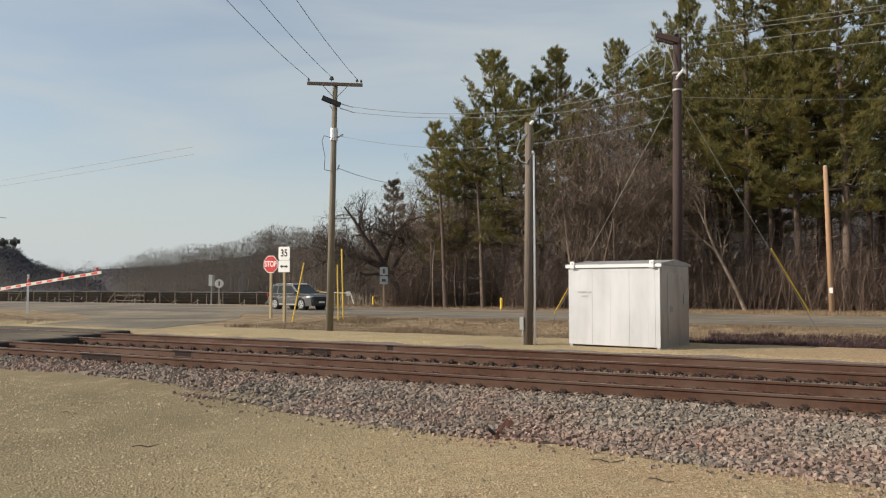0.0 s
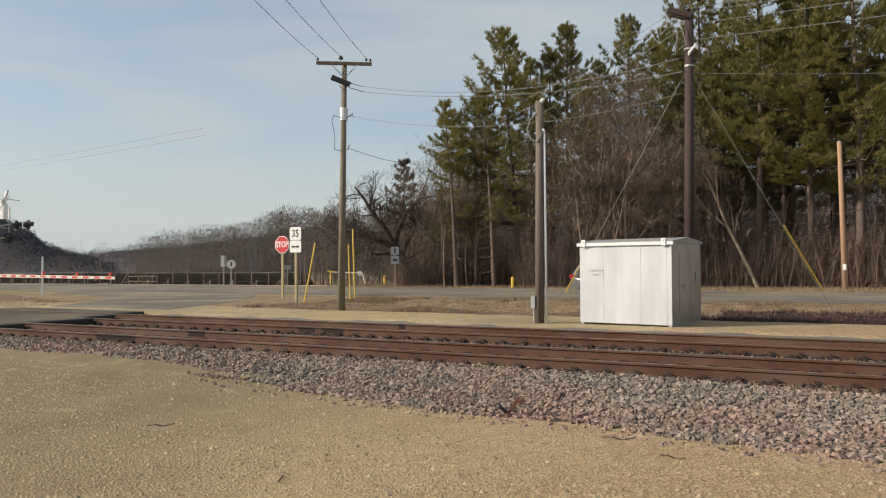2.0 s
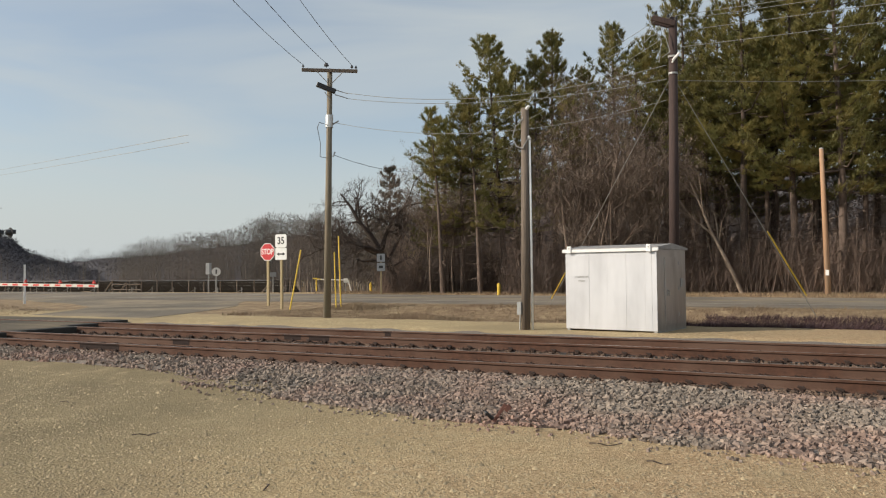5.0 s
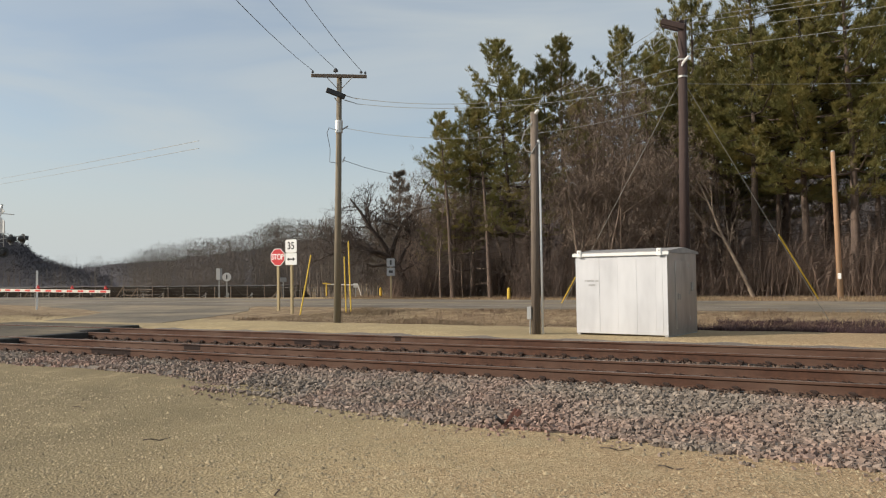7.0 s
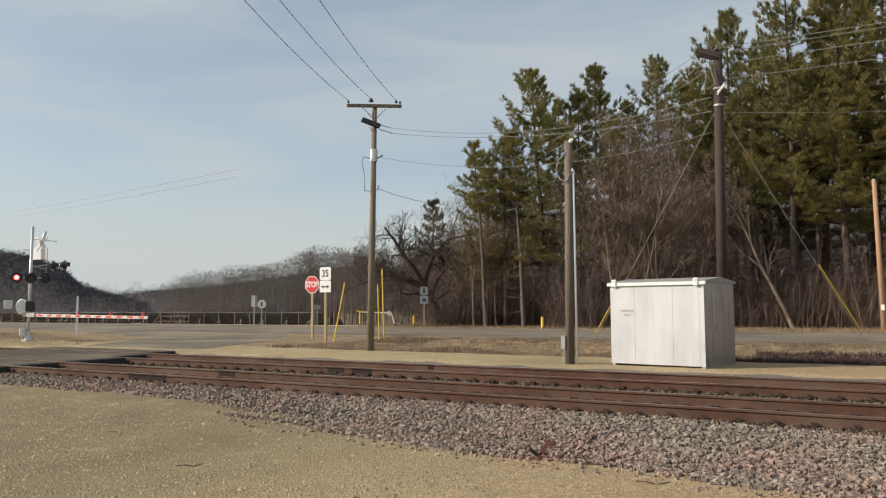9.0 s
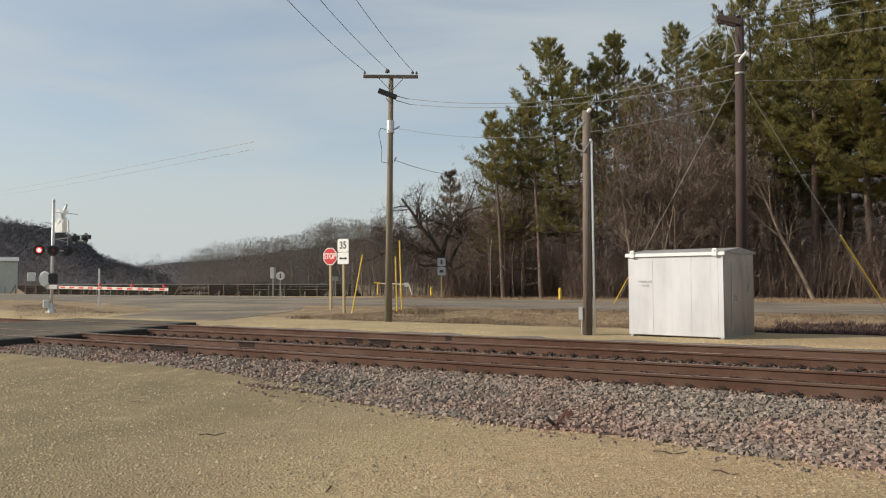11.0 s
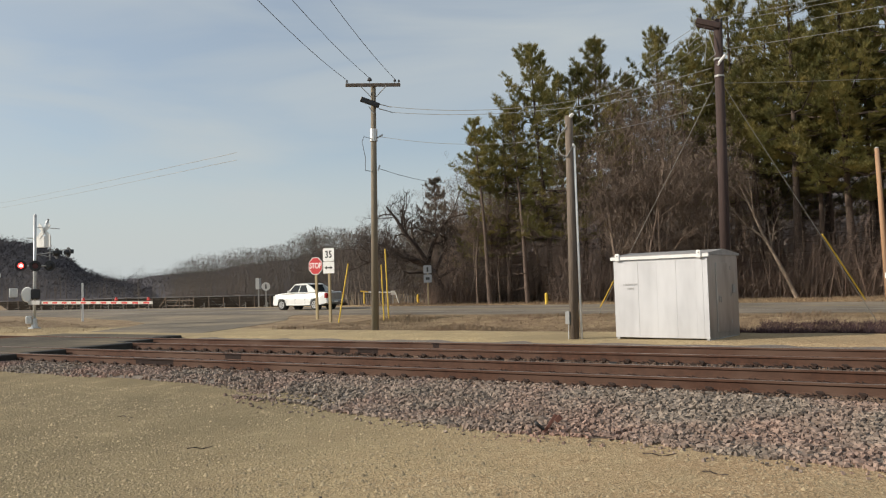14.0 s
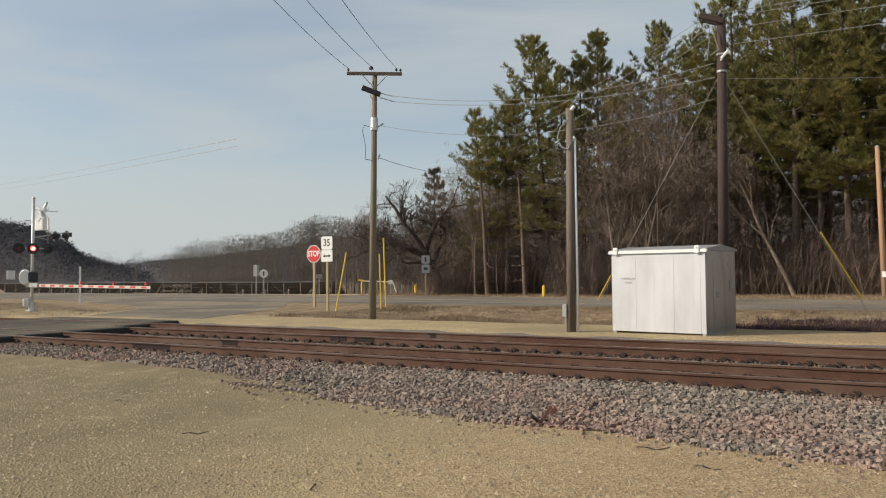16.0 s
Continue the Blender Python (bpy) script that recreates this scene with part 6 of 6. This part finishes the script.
def brambles():
    """Low dark purple-brown canes that darken the hollow of the ditch beside the hut."""
    rng = np.random.RandomState(31)
    s = Soup()
    n = 9500
    x, y = rng.uniform(-5.7, 0.4, n), rng.uniform(25.2, 32.6, n)
    z = np.array([ground_z(a, b) for a, b in zip(x, y)])
    p = np.stack([x, y, z], 1)
    for k in range(3):
        s.blades(p + rng.normal(0, 0.08, p.shape) * (1, 1, 0), np.stack([rng.normal(0, 0.45, n), rng.normal(0, 0.45, n), rng.uniform(0.2, 0.8, n)], 1) * 0.30, 0.009)
    tagged(s.make("brambles", mat("dark_canes", (0.10, 0.055, 0.058), (0.05, 0.03, 0.035), 1.2, 0.9)), "low dark purple-brown canes in the ditch", "brambles", kind="stuff")


brambles()


def far_woods():
    """Bare woods on the flat far behind, as loose crowns of twigs."""
    rng = np.random.RandomState(17)
    s = Soup()

    def crown(x, y, z, h, w, n):
        lean = rng.normal(0, 0.4)
        s.limb([np.array([x, y, z - 1]), np.array([x + lean, y, z + h * 0.4]), np.array([x + lean * 1.5, y, z + h * 0.7])], [0.010 * h, 0.006 * h, 0.02], 3)
        t = rng.uniform(0.10, 0.95, n)
        a = rng.uniform(0, 6.28, n)
        rr = w * np.sqrt(np.clip(1 - ((t - 0.55) / 0.46) ** 2, 0.02, 1)) * rng.rand(n) ** 0.5
        p = np.stack([x + lean * t + rr * np.cos(a), y + rr * np.sin(a), z + h * t], 1)
        d = np.stack([np.cos(a) * rr / w + rng.normal(0, 0.45, n), np.sin(a) * rr / w + rng.normal(0, 0.45, n), (t - 0.35) * 1.5 + rng.normal(0, 0.35, n)], 1)
        s.blades(p, d * (h * rng.uniform(0.025, 0.06, n))[:, None], 0.0030 * h)
    for i in range(480):        # the belt beyond the highway
        az = rng.uniform(29, 51)
        dist = rng.uniform(118, 175)
        if az < 40 and rng.rand() < 0.5:
            dist = rng.uniform(88, 122)
        x, y = on_ray(az, dist)
        el = np.interp(az, (29, 36, 40, 42, 43.6, 45, 47.8, 49.5, 51), (4.8, 4.3, 4.5, 3.8, 3.3, 3.1, 2.8, 2.2, 1.8))
        crown(x, y, 0.4, (dist * math.tan(radians(el)) + 1.8) * rng.uniform(0.45, 1.06), 0.021 * dist * rng.uniform(0.7, 1.3), 760)
    for i in range(200):
        az = rng.uniform(44, 66)
        dist = rng.uniform(230, 330)
        x, y = on_ray(az, dist)
        crown(x, y, 0.4, dist * math.tan(radians(rng.uniform(0.8, 1.95))) + 1.8, 0.010 * dist, 200)
    tagged(s.make("far_woods", M_WOODS), "distant leafless grey-brown woods", "woods", kind="stuff")


far_woods()


def bluff(name, az0, az1, dist, prof, label):
    """A wooded ridge: a rough slope whose crest follows the heights given by azimuth, bristling with small crowns."""
    rng = np.random.RandomState(int(dist))
    az = np.linspace(az0, az1, int(3 * (az1 - az0)))
    rows = 12
    verts, faces = [], []
    for r in range(rows):
        t = r / (rows - 1)
        for a in az:
            el = np.interp(a, *zip(*prof))
            d = dist * (0.72 + 0.28 * t)
            x, y = on_ray(a, d)
            h = (dist * math.tan(radians(el)) + 1.6) * (t ** 0.8)
            verts.append((x, y, h + rng.uniform(-1, 1) * 0.9 * t))
    n = len(az)
    faces = [(j * n + i, j * n + i + 1, (j + 1) * n + i + 1, (j + 1) * n + i) for j in range(rows - 1) for i in range(n - 1)]
    hill = tagged(sheet(name, verts, faces, M_HILL, smooth=True), label, "hill", kind="structure")
    s = Soup()
    n = int((3000 if az0 > 40 else 800) * (az1 - az0))
    a, t = np.radians(rng.uniform(az0, az1, n)), rng.rand(n) ** 0.7
    el = np.interp(np.degrees(a), *zip(*prof))
    d = dist * (0.72 + 0.28 * t) - 1
    h = (dist * np.tan(np.radians(el)) + 1.6) * t ** 0.8
    lump = np.array([noise.noise((q * 160, r * 30, 2)) for q, r in zip(a, t)])
    p = np.stack([-d * np.sin(a), d * np.cos(a), h - 0.4 + dist / 330 * (1.5 + 2.2 * lump) * rng.rand(n)], 1)
    k = dist / 330
    s.blades(p, np.stack([rng.normal(0, 1.0, n), rng.normal(0, 0.5, n), rng.uniform(-0.2, 1.0, n)], 1) * 0.8 * k, 0.11 * k)
    tagged(s.make("bluff_woods", M_HILL), "leafless woods covering the bluff", "woods", kind="stuff")
    return hill


bluff("bluff_west", 52, 75, 420, [(52, 0.2), (54, 0.8), (56.1, 1.6), (57.2, 2.6), (58.8, 3.4), (62, 3.9), (66, 4.2), (75, 4.5)], "dark wooded bluff across the valley")
bluff("bluff_north", -40, 55, 520, [(-40, 6.5), (20, 6.5), (25, 6.0), (29, 4.6), (33, 2.6), (36, 2.4), (38.6, 2.8), (41.8, 2.4), (45, 1.9), (48.8, 1.4), (53, 1.1), (55, 0.9)], "low wooded ridge behind the highway")


def pebbles():
    rng = np.random.RandomState(23)
    s = Soup()
    for _ in range(20000):
        y = rng.uniform(3.6, 11.6)
        x = rng.uniform(-1.95 * y - 2, 0.15 * y + 1)
        if noise.noise((x * 0.5, y * 0.5, 9)) < -0.25 and rng.rand() < 0.7:
            continue
        r = rng.uniform(0.009, 0.022) * (1.9 if rng.rand() < 0.06 else 1)
        c = np.array([x, y, ground_z(x, y) + r * 0.3])
        o = len(s.v)
        a0 = rng.uniform(0, 6.28)
        for k in range(4):
            a = a0 + k * 1.57
            s.v.append(tuple(c + np.array([math.cos(a) * r * rng.uniform(0.7, 1.3), math.sin(a) * r * rng.uniform(0.7, 1.3), -r * 0.4])))
        s.v.append(tuple(c + np.array([rng.normal(0, r * 0.2), rng.normal(0, r * 0.2), r * 0.7])))
        s.f += [(o, o + 1, o + 4), (o + 1, o + 2, o + 4), (o + 2, o + 3, o + 4), (o + 3, o, o + 4)]
    tagged(s.make("loose_pebbles", M_PEBBLE), "loose yellowish pebbles scattered on the gravel lot", "pebbles", kind="stuff")


pebbles()


def motions():
    rows = [(0.0, -6.3), (0.5, -4.2), (1.0, -2.0), (1.5, -0.3), (2.0, 0.3), (16.0, 0.3)]
    walk(GATE_ARM, [(t, pose(0.42, -0.30, 1.42, 0, a + 0.4, 0)) for t, a in rows])
    # the car comes out of the side road and drives off along the near lane
    suv = [(0.0, -35.2, 43.6, -12), (0.4, -31.2, 42.6, -9), (0.8, -27.4, 41.7, -7), (1.2, -22.2, 41.0, -6), (1.6, -17.1, 40.3, -5), (2.0, -11.9, 39.5, -5), (2.4, -6.7, 38.7, -4), (2.8, -1.5, 38.3, -3)]
    suv += [(t, -1.5 + 14.2 * (t - 2.8), 38.2 - 0.5 * (t - 2.8), -2) for t in (3.0, 3.5, 5.0, 9.0, 16.0)]
    walk(SUV, [(t, pose(x, y, ROAD_Z + 0.006, 0, 0, a)) for t, x, y, a in suv])
    # the pickup passes along the far lane at a steady speed
    truck = []
    for t in (0.0, 6.0, 11.0, 12.7, 13.3, 13.9, 14.5, 15.2, 16.0):
        x = -5.5 - 26.5 * (t - 12.7)
        truck.append((t, pose(x, hwy_y(x) + 8.6, ROAD_Z + 0.006, 0, 0, 178)))
    walk(PICKUP, truck)
    # the two red lamps flash in turn: each glowing disc slides up behind its lens
    period, start = 0.92, 8.95 - 9 * 0.92
    for key, phase in (("left", 0.0), ("right", period / 2)):
        lit, m = LAMPS[key]
        def at(on):
            return m @ pose(0, -0.045 if on else 0.06, 0)
        rows = []
        t = start + phase - 2 * period
        while t < 16.6:
            for a, b, on in ((t, t + period / 2, True), (t + period / 2, t + period, False)):
                lo, hi = max(0.0, a + 0.02), min(16.0, b - 0.02)
                if hi > lo:
                    rows += [(lo, at(on)), (hi, at(on))]
            t += period
        walk(lit, rows)


motions()
